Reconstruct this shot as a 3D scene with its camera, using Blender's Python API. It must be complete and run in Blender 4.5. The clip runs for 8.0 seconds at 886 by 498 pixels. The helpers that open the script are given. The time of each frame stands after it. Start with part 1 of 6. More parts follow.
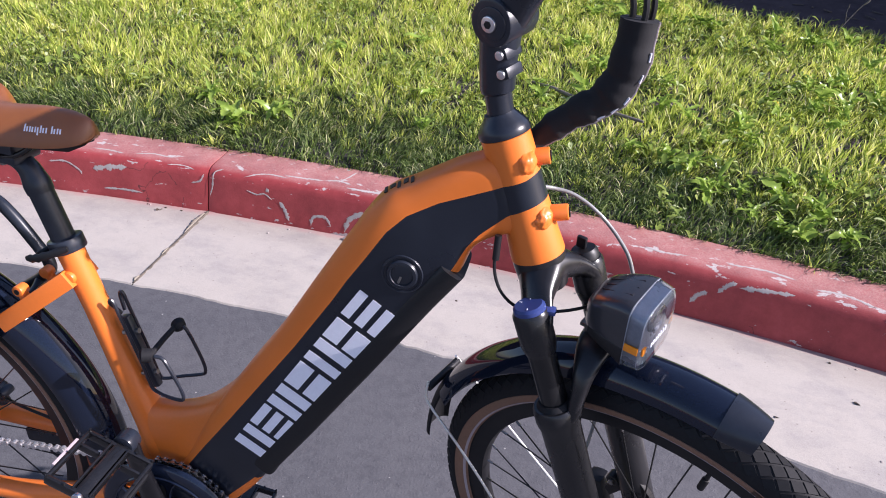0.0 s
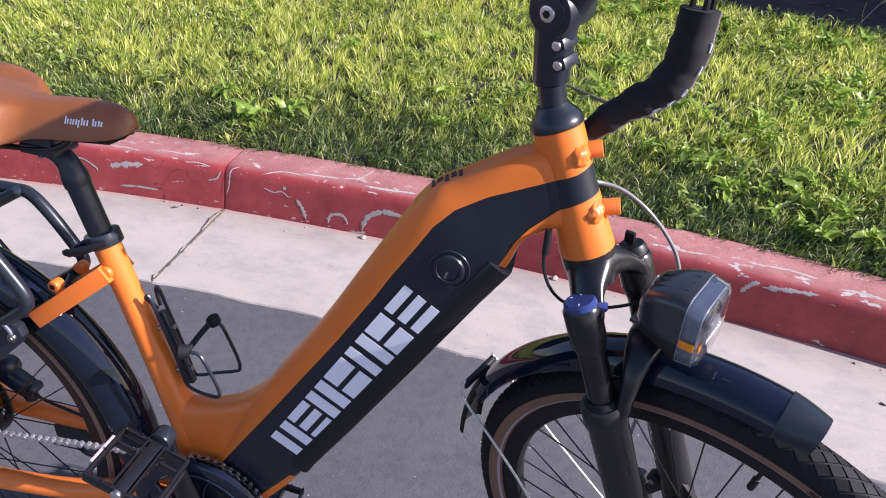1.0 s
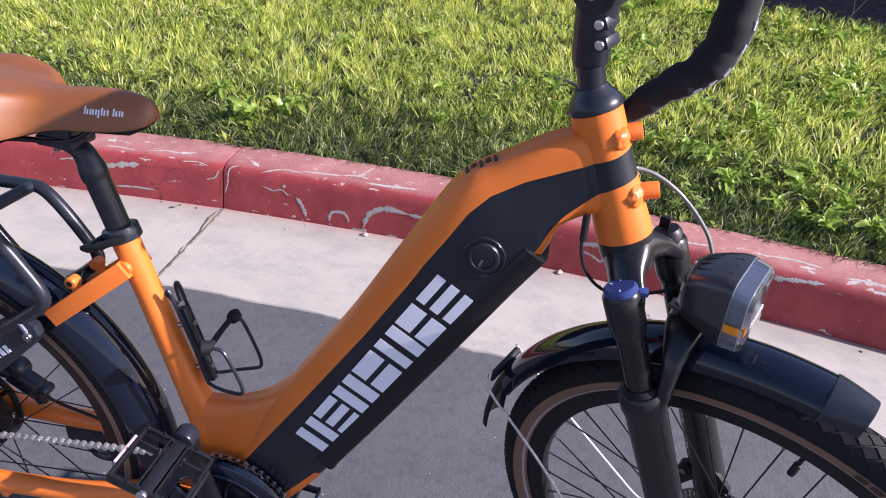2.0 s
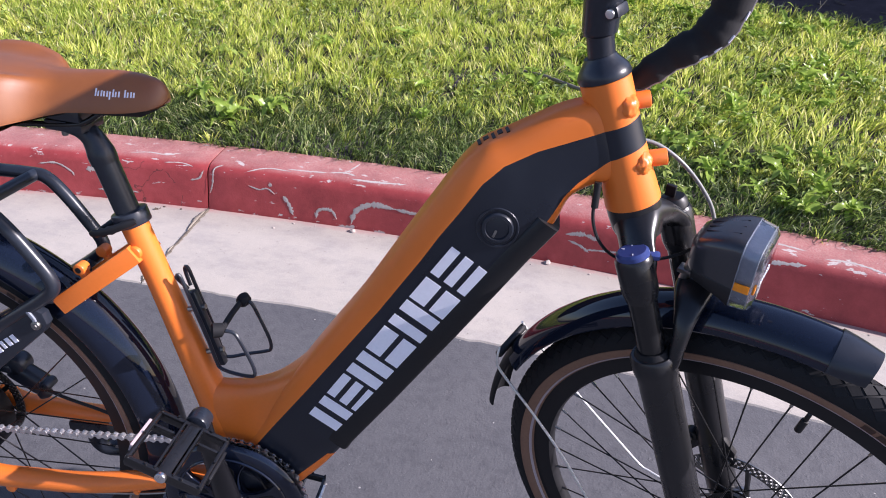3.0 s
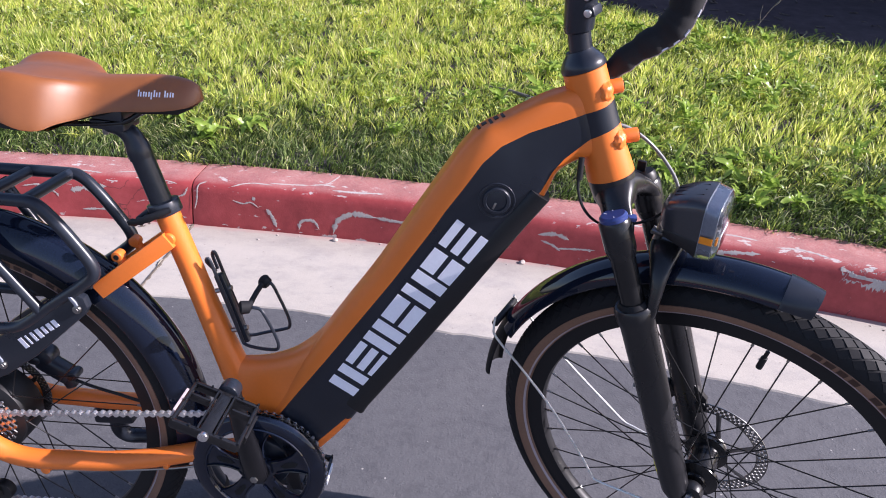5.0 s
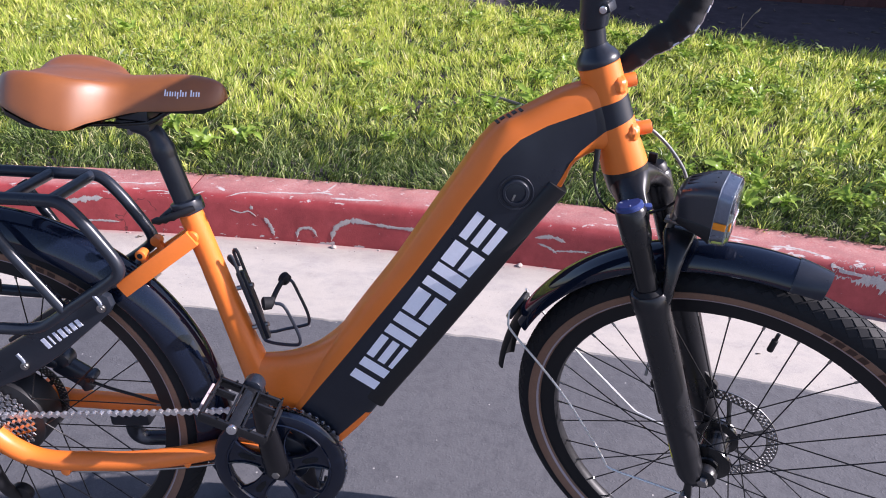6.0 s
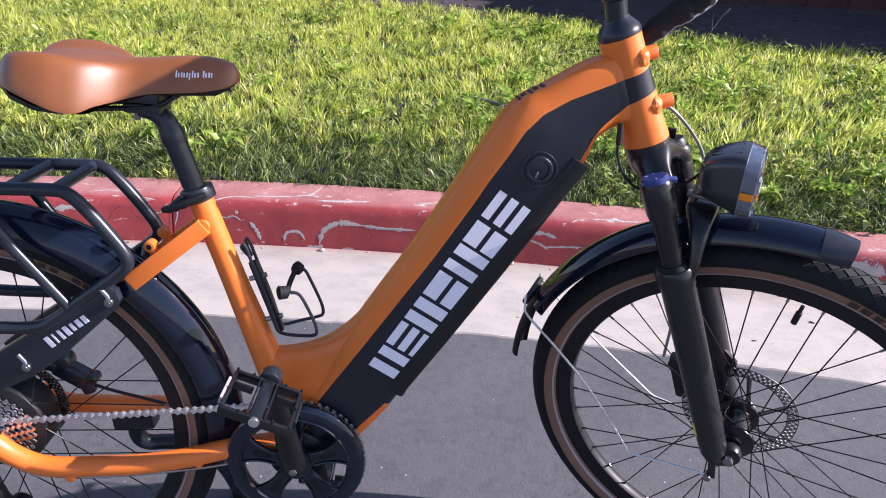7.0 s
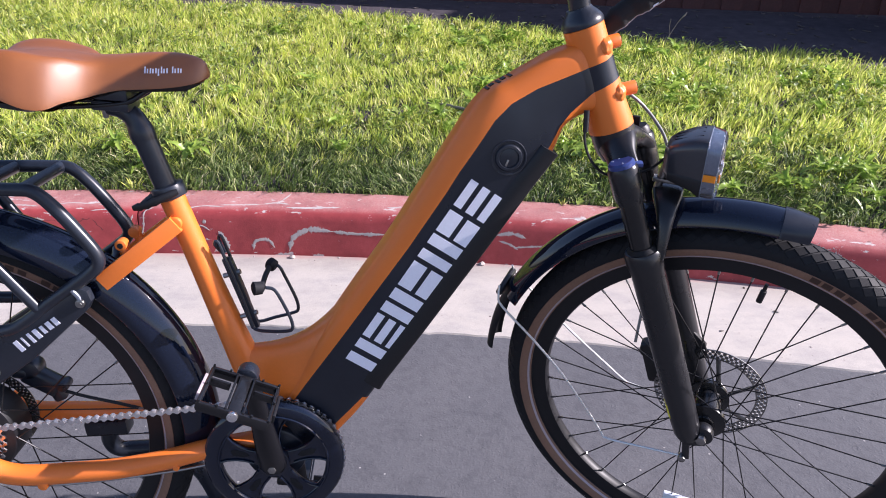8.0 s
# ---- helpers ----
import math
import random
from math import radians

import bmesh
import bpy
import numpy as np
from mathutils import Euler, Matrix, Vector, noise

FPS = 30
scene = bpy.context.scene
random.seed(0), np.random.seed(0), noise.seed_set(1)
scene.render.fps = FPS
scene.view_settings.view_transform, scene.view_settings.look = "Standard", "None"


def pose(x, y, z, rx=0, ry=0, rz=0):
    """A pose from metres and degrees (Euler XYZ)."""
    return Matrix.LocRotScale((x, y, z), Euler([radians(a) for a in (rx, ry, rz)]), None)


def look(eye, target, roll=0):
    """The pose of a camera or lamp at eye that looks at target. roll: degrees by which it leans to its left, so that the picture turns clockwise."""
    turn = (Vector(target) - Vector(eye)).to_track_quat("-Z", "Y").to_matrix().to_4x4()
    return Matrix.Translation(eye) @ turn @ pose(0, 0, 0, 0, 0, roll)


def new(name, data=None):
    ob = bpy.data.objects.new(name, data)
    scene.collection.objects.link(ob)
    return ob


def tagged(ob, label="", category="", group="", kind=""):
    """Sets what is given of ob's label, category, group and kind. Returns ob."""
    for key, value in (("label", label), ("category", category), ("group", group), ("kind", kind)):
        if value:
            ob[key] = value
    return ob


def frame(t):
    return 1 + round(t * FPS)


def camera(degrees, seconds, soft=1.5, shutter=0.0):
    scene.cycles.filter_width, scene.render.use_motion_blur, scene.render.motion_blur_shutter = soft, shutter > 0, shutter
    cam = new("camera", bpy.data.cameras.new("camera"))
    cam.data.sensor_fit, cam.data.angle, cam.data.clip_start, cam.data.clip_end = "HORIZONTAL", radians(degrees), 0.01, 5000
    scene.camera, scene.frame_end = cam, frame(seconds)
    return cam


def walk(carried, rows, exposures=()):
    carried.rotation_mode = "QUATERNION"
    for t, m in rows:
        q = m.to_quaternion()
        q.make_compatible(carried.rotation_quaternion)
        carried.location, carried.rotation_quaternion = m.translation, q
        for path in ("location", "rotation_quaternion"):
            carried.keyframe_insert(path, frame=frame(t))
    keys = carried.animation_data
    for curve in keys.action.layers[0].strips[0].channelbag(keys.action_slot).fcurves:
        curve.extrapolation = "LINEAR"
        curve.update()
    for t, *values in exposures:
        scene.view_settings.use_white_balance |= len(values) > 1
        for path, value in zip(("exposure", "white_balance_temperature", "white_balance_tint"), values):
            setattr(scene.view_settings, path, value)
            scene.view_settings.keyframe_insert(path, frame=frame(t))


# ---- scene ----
cam = camera(64.6, 8.0, soft=1.0)
EXPOSURE = 0.80
PATH = [
    (0, (0.902, -1.381, 1.256), (0.448, 0.269, 0.221), 3.6),
    (0.5, (0.884, -1.385, 1.249), (0.423, 0.264, 0.214), 3.6),
    (1, (0.851, -1.389, 1.241), (0.388, 0.259, 0.206), 3.6),
    (1.5, (0.822, -1.394, 1.233), (0.37, 0.257, 0.199), 3.5),
    (3, (0.762, -1.441, 1.189), (0.401, 0.243, 0.173), 3.0),
    (3.5, (0.755, -1.502, 1.188), (0.426, 0.201, 0.192), 2.9),
    (4, (0.758, -1.544, 1.19), (0.451, 0.171, 0.208), 2.7),
    (5.5, (0.712, -1.614, 1.184), (0.466, 0.137, 0.249), 2.4),
    (6, (0.687, -1.638, 1.172), (0.465, 0.125, 0.255), 2.2),
    (6.5, (0.651, -1.649, 1.142), (0.47, 0.128, 0.241), 2.1),
    (7, (0.613, -1.647, 1.121), (0.475, 0.141, 0.236), 1.8),
    (7.5, (0.603, -1.654, 1.106), (0.51, 0.145, 0.237), 1.6),
    (8, (0.608, -1.672, 1.097), (0.557, 0.136, 0.245), 1.3),
]
walk(cam, [(t, look(e, g, r)) for t, e, g, r in PATH], [(0, EXPOSURE + 0.01, 6100, 24), (4, EXPOSURE + 0.10, 6100, 24), (8, EXPOSURE + 0.20, 6100, 24)])

from mathutils.bvhtree import BVHTree

# ---- light ----
SUN_EL, SUN_AZ = 30.5, -3.8        # degrees above the ground; degrees from +x towards -y
sun_way = Vector((math.cos(radians(SUN_EL)) * math.cos(radians(SUN_AZ)),
                  -math.cos(radians(SUN_EL)) * math.sin(radians(SUN_AZ)), math.sin(radians(SUN_EL))))
world = bpy.data.worlds.new("sky")
scene.world = world
world.use_nodes = True
sky = world.node_tree.nodes.new("ShaderNodeTexSky")
sky.sky_type, sky.sun_disc = "NISHITA", False
sky.sun_elevation, sky.sun_rotation = radians(SUN_EL), radians(90 + SUN_AZ)
backing = world.node_tree.nodes["Background"]
backing.inputs["Strength"].default_value = 0.095
world.node_tree.links.new(sky.outputs[0], backing.inputs["Color"])
sun = new("sun", bpy.data.lights.new("sun", "SUN"))
sun.data.energy, sun.data.angle, sun.data.color = 4.9, radians(0.55), (1.0, 0.95, 0.88)
sun.matrix_world = look(sun_way * 20, (0, 0, 0))


# ---- materials ----
def nodes_of(name):
    m = bpy.data.materials.new(name)
    m.use_nodes = True
    return m, m.node_tree.nodes, m.node_tree.links, m.node_tree.nodes["Principled BSDF"]


def coords(nodes, links, scale=1.0, kind="Object"):
    tc = nodes.new("ShaderNodeTexCoord")
    mp = nodes.new("ShaderNodeMapping")
    mp.inputs["Scale"].default_value = (scale, scale, scale) if not isinstance(scale, tuple) else scale
    links.new(tc.outputs[kind], mp.inputs["Vector"])
    return mp.outputs[0]


def noise_node(nodes, links, vec, scale, detail=4.0, rough=0.6):
    n = nodes.new("ShaderNodeTexNoise")
    n.inputs["Scale"].default_value, n.inputs["Detail"].default_value, n.inputs["Roughness"].default_value = scale, detail, rough
    links.new(vec, n.inputs["Vector"])
    return n.outputs["Fac"]


def ramp(nodes, links, fac, stops, interp="LINEAR"):
    r = nodes.new("ShaderNodeValToRGB")
    r.color_ramp.interpolation = interp
    el = r.color_ramp.elements
    while len(el) < len(stops):
        el.new(0.5)
    for e, (p, c) in zip(el, stops):
        e.position = p
        e.color = (*c, 1) if isinstance(c, tuple) else (c, c, c, 1)
    links.new(fac, r.inputs["Fac"])
    return r.outputs["Color"]


def mix(nodes, links, fac, a, b, mode="MIX"):
    m = nodes.new("ShaderNodeMix")
    m.data_type, m.blend_type = "RGBA", mode
    for sock, val in ((m.inputs[0], fac), (m.inputs[6], a), (m.inputs[7], b)):
        if isinstance(val, tuple):
            sock.default_value = (*val, 1)
        elif isinstance(val, (int, float)):
            sock.default_value = val
        else:
            links.new(val, sock)
    return m.outputs[2]


def math_node(nodes, links, op, a, b=0.0):
    m = nodes.new("ShaderNodeMath")
    m.operation = op
    for sock, val in ((m.inputs[0], a), (m.inputs[1], b)):
        if isinstance(val, (int, float)):
            sock.default_value = val
        else:
            links.new(val, sock)
    return m.outputs[0]


def bump(nodes, links, height, shader, strength=0.3, dist=0.002):
    b = nodes.new("ShaderNodeBump")
    b.inputs["Strength"].default_value, b.inputs["Distance"].default_value = strength, dist
    links.new(height, b.inputs["Height"])
    links.new(b.outputs[0], shader.inputs["Normal"])


def plain(name, color, rough, metal=0.0, vary=0.12, grain=220.0, relief=0.05, coat=0.0, spec=0.5):
    """A paint, plastic or metal: two scales of tone, uneven gloss, fine relief."""
    m, nd, ln, p = nodes_of(name)
    v = coords(nd, ln)
    big, fine = noise_node(nd, ln, v, 14.0), noise_node(nd, ln, v, grain)
    dark = tuple(c * (1 - vary) for c in color)
    light = tuple(min(1.0, c * (1 + vary)) for c in color)
    tone = mix(nd, ln, 0.5, ramp(nd, ln, big, [(0.3, dark), (0.7, light)]), ramp(nd, ln, fine, [(0.3, dark), (0.7, light)]))
    ln.new(tone, p.inputs["Base Color"])
    ln.new(ramp(nd, ln, big, [(0.3, max(0.02, rough - 0.06)), (0.7, min(1.0, rough + 0.06))]), p.inputs["Roughness"])
    p.inputs["Metallic"].default_value = metal
    p.inputs["Specular IOR Level"].default_value = spec
    p.inputs["Coat Weight"].default_value = coat
    p.inputs["Coat Roughness"].default_value = 0.05
    if relief:
        bump(nd, ln, fine, p, relief, 0.0006)
    return m


ORANGE = (0.81, 0.190, 0.022)
orange_paint = plain("orange_paint", ORANGE, 0.42, vary=0.05, relief=0.02, coat=0.35)
orange_paint.node_tree.nodes["Principled BSDF"].inputs["Coat Roughness"].default_value = 0.36
satin_black = plain("satin_black", (0.017, 0.021, 0.031), 0.31, vary=0.2)
gloss_black = plain("gloss_black", (0.007, 0.011, 0.024), 0.30, vary=0.1, relief=0.0, coat=1.0, spec=0.0)
crank_black = plain("crank_black", (0.007, 0.007, 0.009), 0.24, vary=0.2, relief=0.02, spec=0.4)
rim_black = plain("rim_black", (0.009, 0.009, 0.011), 0.45, vary=0.2, relief=0.03, spec=0.35)
fork_black = plain("fork_black", (0.013, 0.013, 0.015), 0.29, vary=0.2, relief=0.04)
stanchion_black = plain("stanchion_black", (0.010, 0.010, 0.011), 0.2, vary=0.1, relief=0.0)
rubber = plain("rubber", (0.012, 0.012, 0.014), 0.66, vary=0.3, relief=0.15, spec=0.25)
plastic_black = plain("plastic_black", (0.010, 0.010, 0.012), 0.46, vary=0.2, relief=0.08, spec=0.4)
neoprene = plain("neoprene", (0.010, 0.010, 0.012), 0.85, vary=0.25, grain=500.0, relief=0.3)
tan_wall = plain("tan_sidewall", (0.23, 0.125, 0.080), 0.65, vary=0.18, relief=0.1)
reflect_grey = plain("reflective_grey", (0.42, 0.35, 0.37), 0.45, vary=0.08)
chain_steel = plain("chain_steel", (0.70, 0.68, 0.69), 0.34, metal=0.9, vary=0.2, relief=0.0)
chrome = plain("chrome", (0.75, 0.75, 0.77), 0.28, metal=1.0, vary=0.08, relief=0.0)
dull_steel = plain("dull_steel", (0.30, 0.295, 0.29), 0.36, metal=1.0, vary=0.2)
sprocket_steel = plain("sprocket_steel", (0.50, 0.49, 0.50), 0.27, metal=0.95, vary=0.4)
dark_steel = plain("dark_steel", (0.03, 0.03, 0.032), 0.3, metal=0.6, vary=0.2, relief=0.0)
knob_blue = plain("knob_blue", (0.035, 0.055, 0.19), 0.35, vary=0.1)
white_print = plain("white_print", (0.84, 0.84, 0.92), 0.5, vary=0.05, relief=0.0)
pedal_metal = plain("pedal_black_alloy", (0.013, 0.013, 0.015), 0.24, metal=0.2, vary=0.25, relief=0.0, coat=0.2)
amber = plain("amber_reflector", (0.9, 0.28, 0.01), 0.25, vary=0.1)
lamp_grey = plain("lamp_grey", (0.030, 0.031, 0.037), 0.30, vary=0.15, relief=0.04, coat=0.35)
lamp_inner = plain("lamp_inner", (0.35, 0.36, 0.40), 0.2, metal=0.7, vary=0.1)
lamp_mirror = plain("lamp_mirror", (0.30, 0.33, 0.39), 0.28, metal=0.45, vary=0.2, relief=0.0)
wire_steel = plain("wire_steel", (0.78, 0.77, 0.75), 0.42, metal=0.65, vary=0.1, relief=0.0)
hose_grey = plain("hose_grey", (0.24, 0.24, 0.235), 0.22, vary=0.15, relief=0.0, coat=0.6)
petal_mat = plain("yellow_petals", (0.80, 0.56, 0.03), 0.6, vary=0.15)
yellow_tape = plain("yellow_tape", (0.75, 0.68, 0.03), 0.5)
print_dark = plain("dark_print", (0.05, 0.022, 0.014), 0.6, vary=0.1)
white_plastic = plain("white_plastic", (0.75, 0.77, 0.80), 0.25, vary=0.05)
emblem_black = plain("emblem_black", (0.02, 0.012, 0.008), 0.5)


def leather_material():
    m, nd, ln, p = nodes_of("saddle_leatherette")
    v = coords(nd, ln)
    big = noise_node(nd, ln, v, 22.0)
    vo = nd.new("ShaderNodeTexVoronoi")
    vo.inputs["Scale"].default_value = 900.0
    ln.new(v, vo.inputs["Vector"])
    ln.new(ramp(nd, ln, big, [(0.3, (0.205, 0.058, 0.007)), (0.7, (0.25, 0.074, 0.009))]), p.inputs["Base Color"])
    p.inputs["Roughness"].default_value = 0.58
    p.inputs["Coat Weight"].default_value = 1.0
    p.inputs["Coat Roughness"].default_value = 0.46
    p.inputs["Coat IOR"].default_value = 1.55
    p.inputs["Specular IOR Level"].default_value = 0.4
    bump(nd, ln, vo.outputs["Distance"], p, 0.12, 0.0004)
    return m


def two_tone_paint():
    """Orange beam with the black panel sprayed on its sides; u runs up the beam, v across it."""
    m, nd, ln, p = nodes_of("orange_and_black_paint")
    tc = nd.new("ShaderNodeTexCoord")
    sp = nd.new("ShaderNodeSeparateXYZ")
    ln.new(tc.outputs["Object"], sp.inputs[0])
    X, Z = sp.outputs[0], sp.outputs[2]
    u = math_node(nd, ln, "ADD", math_node(nd, ln, "MULTIPLY", X, 0.551), math_node(nd, ln, "MULTIPLY", Z, 0.834))
    v = math_node(nd, ln, "SUBTRACT", math_node(nd, ln, "MULTIPLY", X, 0.834), math_node(nd, ln, "MULTIPLY", Z, 0.551))
    fu = math_node(nd, ln, "DIVIDE", math_node(nd, ln, "SUBTRACT", u, 0.6), 0.8)
    top = [(0.62, .233), (0.685, .2338), (0.77, .2365), (0.945, .2405), (1.045, .2393), (1.08, .2375), (1.125, .2375), (1.168, .2366), (1.20, .2428), (1.2365, .2615), (1.268, .284), (1.2945, .3025), (1.32, .319), (1.338, .3265), (1.38, .345)]
    low = [(0.62, .312), (0.690, .322), (0.696, .5), (1.172, .5), (1.173, .3255), (1.19, .3235), (1.212, .3205), (1.235, .3215), (1.25, .325), (1.273, .3308), (1.292, .340), (1.31, .350), (1.38, .387)]
    vt = ramp(nd, ln, fu, [((a - 0.6) / 0.8, b) for a, b in top])
    vl = ramp(nd, ln, fu, [((a - 0.6) / 0.8, b) for a, b in low])
    inside = math_node(nd, ln, "MULTIPLY", math_node(nd, ln, "GREATER_THAN", v, vt), math_node(nd, ln, "LESS_THAN", v, vl))
    inside = math_node(nd, ln, "MULTIPLY", inside, math_node(nd, ln, "GREATER_THAN", u, 0.50))
    vec = coords(nd, ln)
    big = noise_node(nd, ln, vec, 14.0)
    org = ramp(nd, ln, big, [(0.3, tuple(c * 0.95 for c in ORANGE)), (0.7, tuple(c * 1.03 for c in ORANGE))])
    blk = ramp(nd, ln, big, [(0.3, (0.008, 0.011, 0.019)), (0.7, (0.012, 0.016, 0.026))])
    ln.new(mix(nd, ln, inside, org, blk), p.inputs["Base Color"])
    gloss = math_node(nd, ln, "MULTIPLY", inside, 0.12)
    ln.new(math_node(nd, ln, "SUBTRACT", ramp(nd, ln, big, [(0.3, 0.38), (0.7, 0.46)]), gloss), p.inputs["Roughness"])
    bump(nd, ln, noise_node(nd, ln, vec, 260.0), p, 0.02, 0.0006)
    return m


def asphalt_material():
    m, nd, ln, p = nodes_of("asphalt")
    v = coords(nd, ln)
    vo = nd.new("ShaderNodeTexVoronoi")
    vo.inputs["Scale"].default_value = 150.0
    ln.new(v, vo.inputs["Vector"])
    grit = nd.new("ShaderNodeTexVoronoi")
    grit.inputs["Scale"].default_value = 70.0
    ln.new(v, grit.inputs["Vector"])
    fine, mid, big = noise_node(nd, ln, v, 420.0), noise_node(nd, ln, v, 34.0, 5.0, 0.65), noise_node(nd, ln, v, 2.4)
    a = ramp(nd, ln, big, [(0.3, (0.090, 0.091, 0.101)), (0.7, (0.122, 0.120, 0.126))])
    b = ramp(nd, ln, fine, [(0.33, (0.055, 0.056, 0.063)), (0.56, (0.125, 0.124, 0.13)), (0.70, (0.20, 0.20, 0.20)), (0.78, (0.36, 0.355, 0.345))])
    col = mix(nd, ln, 0.36, a, b)
    col = mix(nd, ln, 1.0, col, ramp(nd, ln, mid, [(0.34, (0.72, 0.72, 0.745)), (0.55, (0.90, 0.90, 0.915))]), "MULTIPLY")
    # a few pale stones show between the dark ones
    sp = nd.new("ShaderNodeSeparateColor")
    ln.new(grit.outputs["Color"], sp.inputs[0])
    size = math_node(nd, ln, "MULTIPLY", math_node(nd, ln, "GREATER_THAN", sp.outputs[0], 0.975), math_node(nd, ln, "LESS_THAN", grit.outputs["Distance"], 0.17))
    col = mix(nd, ln, math_node(nd, ln, "MULTIPLY", size, 0.7), col, (0.42, 0.40, 0.38))
    ln.new(col, p.inputs["Base Color"])
    p.inputs["Roughness"].default_value = 0.8
    lump = ramp(nd, ln, noise_node(nd, ln, v, 85.0, 3.0, 0.6), [(0.58, 0.0), (0.70, 1.0)])
    h = math_node(nd, ln, "ADD", math_node(nd, ln, "MULTIPLY", vo.outputs["Distance"], 0.25), math_node(nd, ln, "ADD", math_node(nd, ln, "MULTIPLY", mid, 0.9), math_node(nd, ln, "MULTIPLY", lump, 0.35)))
    bump(nd, ln, h, p, 0.42, 0.0035)
    return m


def concrete_material():
    m, nd, ln, p = nodes_of("gutter_concrete")
    v = coords(nd, ln)
    big, mid, fine = noise_node(nd, ln, v, 2.2), noise_node(nd, ln, v, 16.0, 6.0, 0.7), noise_node(nd, ln, v, 300.0)
    a = ramp(nd, ln, big, [(0.3, (0.42, 0.385, 0.348)), (0.7, (0.50, 0.465, 0.425))])
    b = ramp(nd, ln, mid, [(0.25, (0.33, 0.305, 0.28)), (0.45, (0.47, 0.44, 0.405)), (0.75, (0.54, 0.51, 0.47))])
    c = ramp(nd, ln, fine, [(0.3, (0.35, 0.33, 0.31)), (0.5, (0.48, 0.445, 0.41)), (0.7, (0.58, 0.545, 0.505))])
    col = mix(nd, ln, 0.4, mix(nd, ln, 0.5, a, b), c)
    # grey run-off stains along the pan and small dark pits
    stain = noise_node(nd, ln, coords(nd, ln, (0.8, 1.2, 1.0)), 5.0, 6.0, 0.75)
    col = mix(nd, ln, 1.0, col, ramp(nd, ln, stain, [(0.36, (0.84, 0.84, 0.86)), (0.54, (1.03, 1.02, 1.0))]), "MULTIPLY")
    vo = nd.new("ShaderNodeTexVoronoi")
    vo.inputs["Scale"].default_value = 60.0
    ln.new(v, vo.inputs["Vector"])
    sp = nd.new("ShaderNodeSeparateColor")
    ln.new(vo.outputs["Color"], sp.inputs[0])
    pit = math_node(nd, ln, "MULTIPLY", math_node(nd, ln, "GREATER_THAN", sp.outputs[1], 0.90), math_node(nd, ln, "LESS_THAN", vo.outputs["Distance"], 0.16))
    col = mix(nd, ln, math_node(nd, ln, "MULTIPLY", pit, 0.5), col, (0.17, 0.15, 0.14))
    col = mix(nd, ln, 1.0, col, (0.895, 0.885, 0.872), "MULTIPLY")
    # run-off dirt and red overspray along the kerb's foot
    off = nd.new("ShaderNodeVectorMath")
    off.operation = "MULTIPLY_ADD"
    ln.new(v, off.inputs[0])
    off.inputs[1].default_value, off.inputs[2].default_value = (1, 1, 0), (-0.2, 9.39, 0)
    far = nd.new("ShaderNodeVectorMath")
    far.operation = "LENGTH"
    ln.new(off.outputs[0], far.inputs[0])
    wavy = math_node(nd, ln, "ADD", far.outputs["Value"], math_node(nd, ln, "MULTIPLY", math_node(nd, ln, "SUBTRACT", mid, 0.5), 0.16))
    dirt = ramp(nd, ln, math_node(nd, ln, "SUBTRACT", wavy, 9.4), [(0.44, (1, 1, 1)), (0.56, (0.86, 0.85, 0.84))])
    col = mix(nd, ln, 1.0, col, dirt, "MULTIPLY")
    spray = ramp(nd, ln, math_node(nd, ln, "SUBTRACT", math_node(nd, ln, "ADD", far.outputs["Value"], math_node(nd, ln, "MULTIPLY", math_node(nd, ln, "SUBTRACT", mid, 0.5), 0.07)), 9.4), [(0.568, 0.0), (0.608, 0.65)])
    col = mix(nd, ln, spray, col, (0.40, 0.15, 0.15))
    ln.new(col, p.inputs["Base Color"])
    p.inputs["Roughness"].default_value = 0.9
    h = math_node(nd, ln, "ADD", fine, math_node(nd, ln, "MULTIPLY", mid, 1.5))
    bump(nd, ln, math_node(nd, ln, "SUBTRACT", h, pit), p, 0.3, 0.002)
    return m


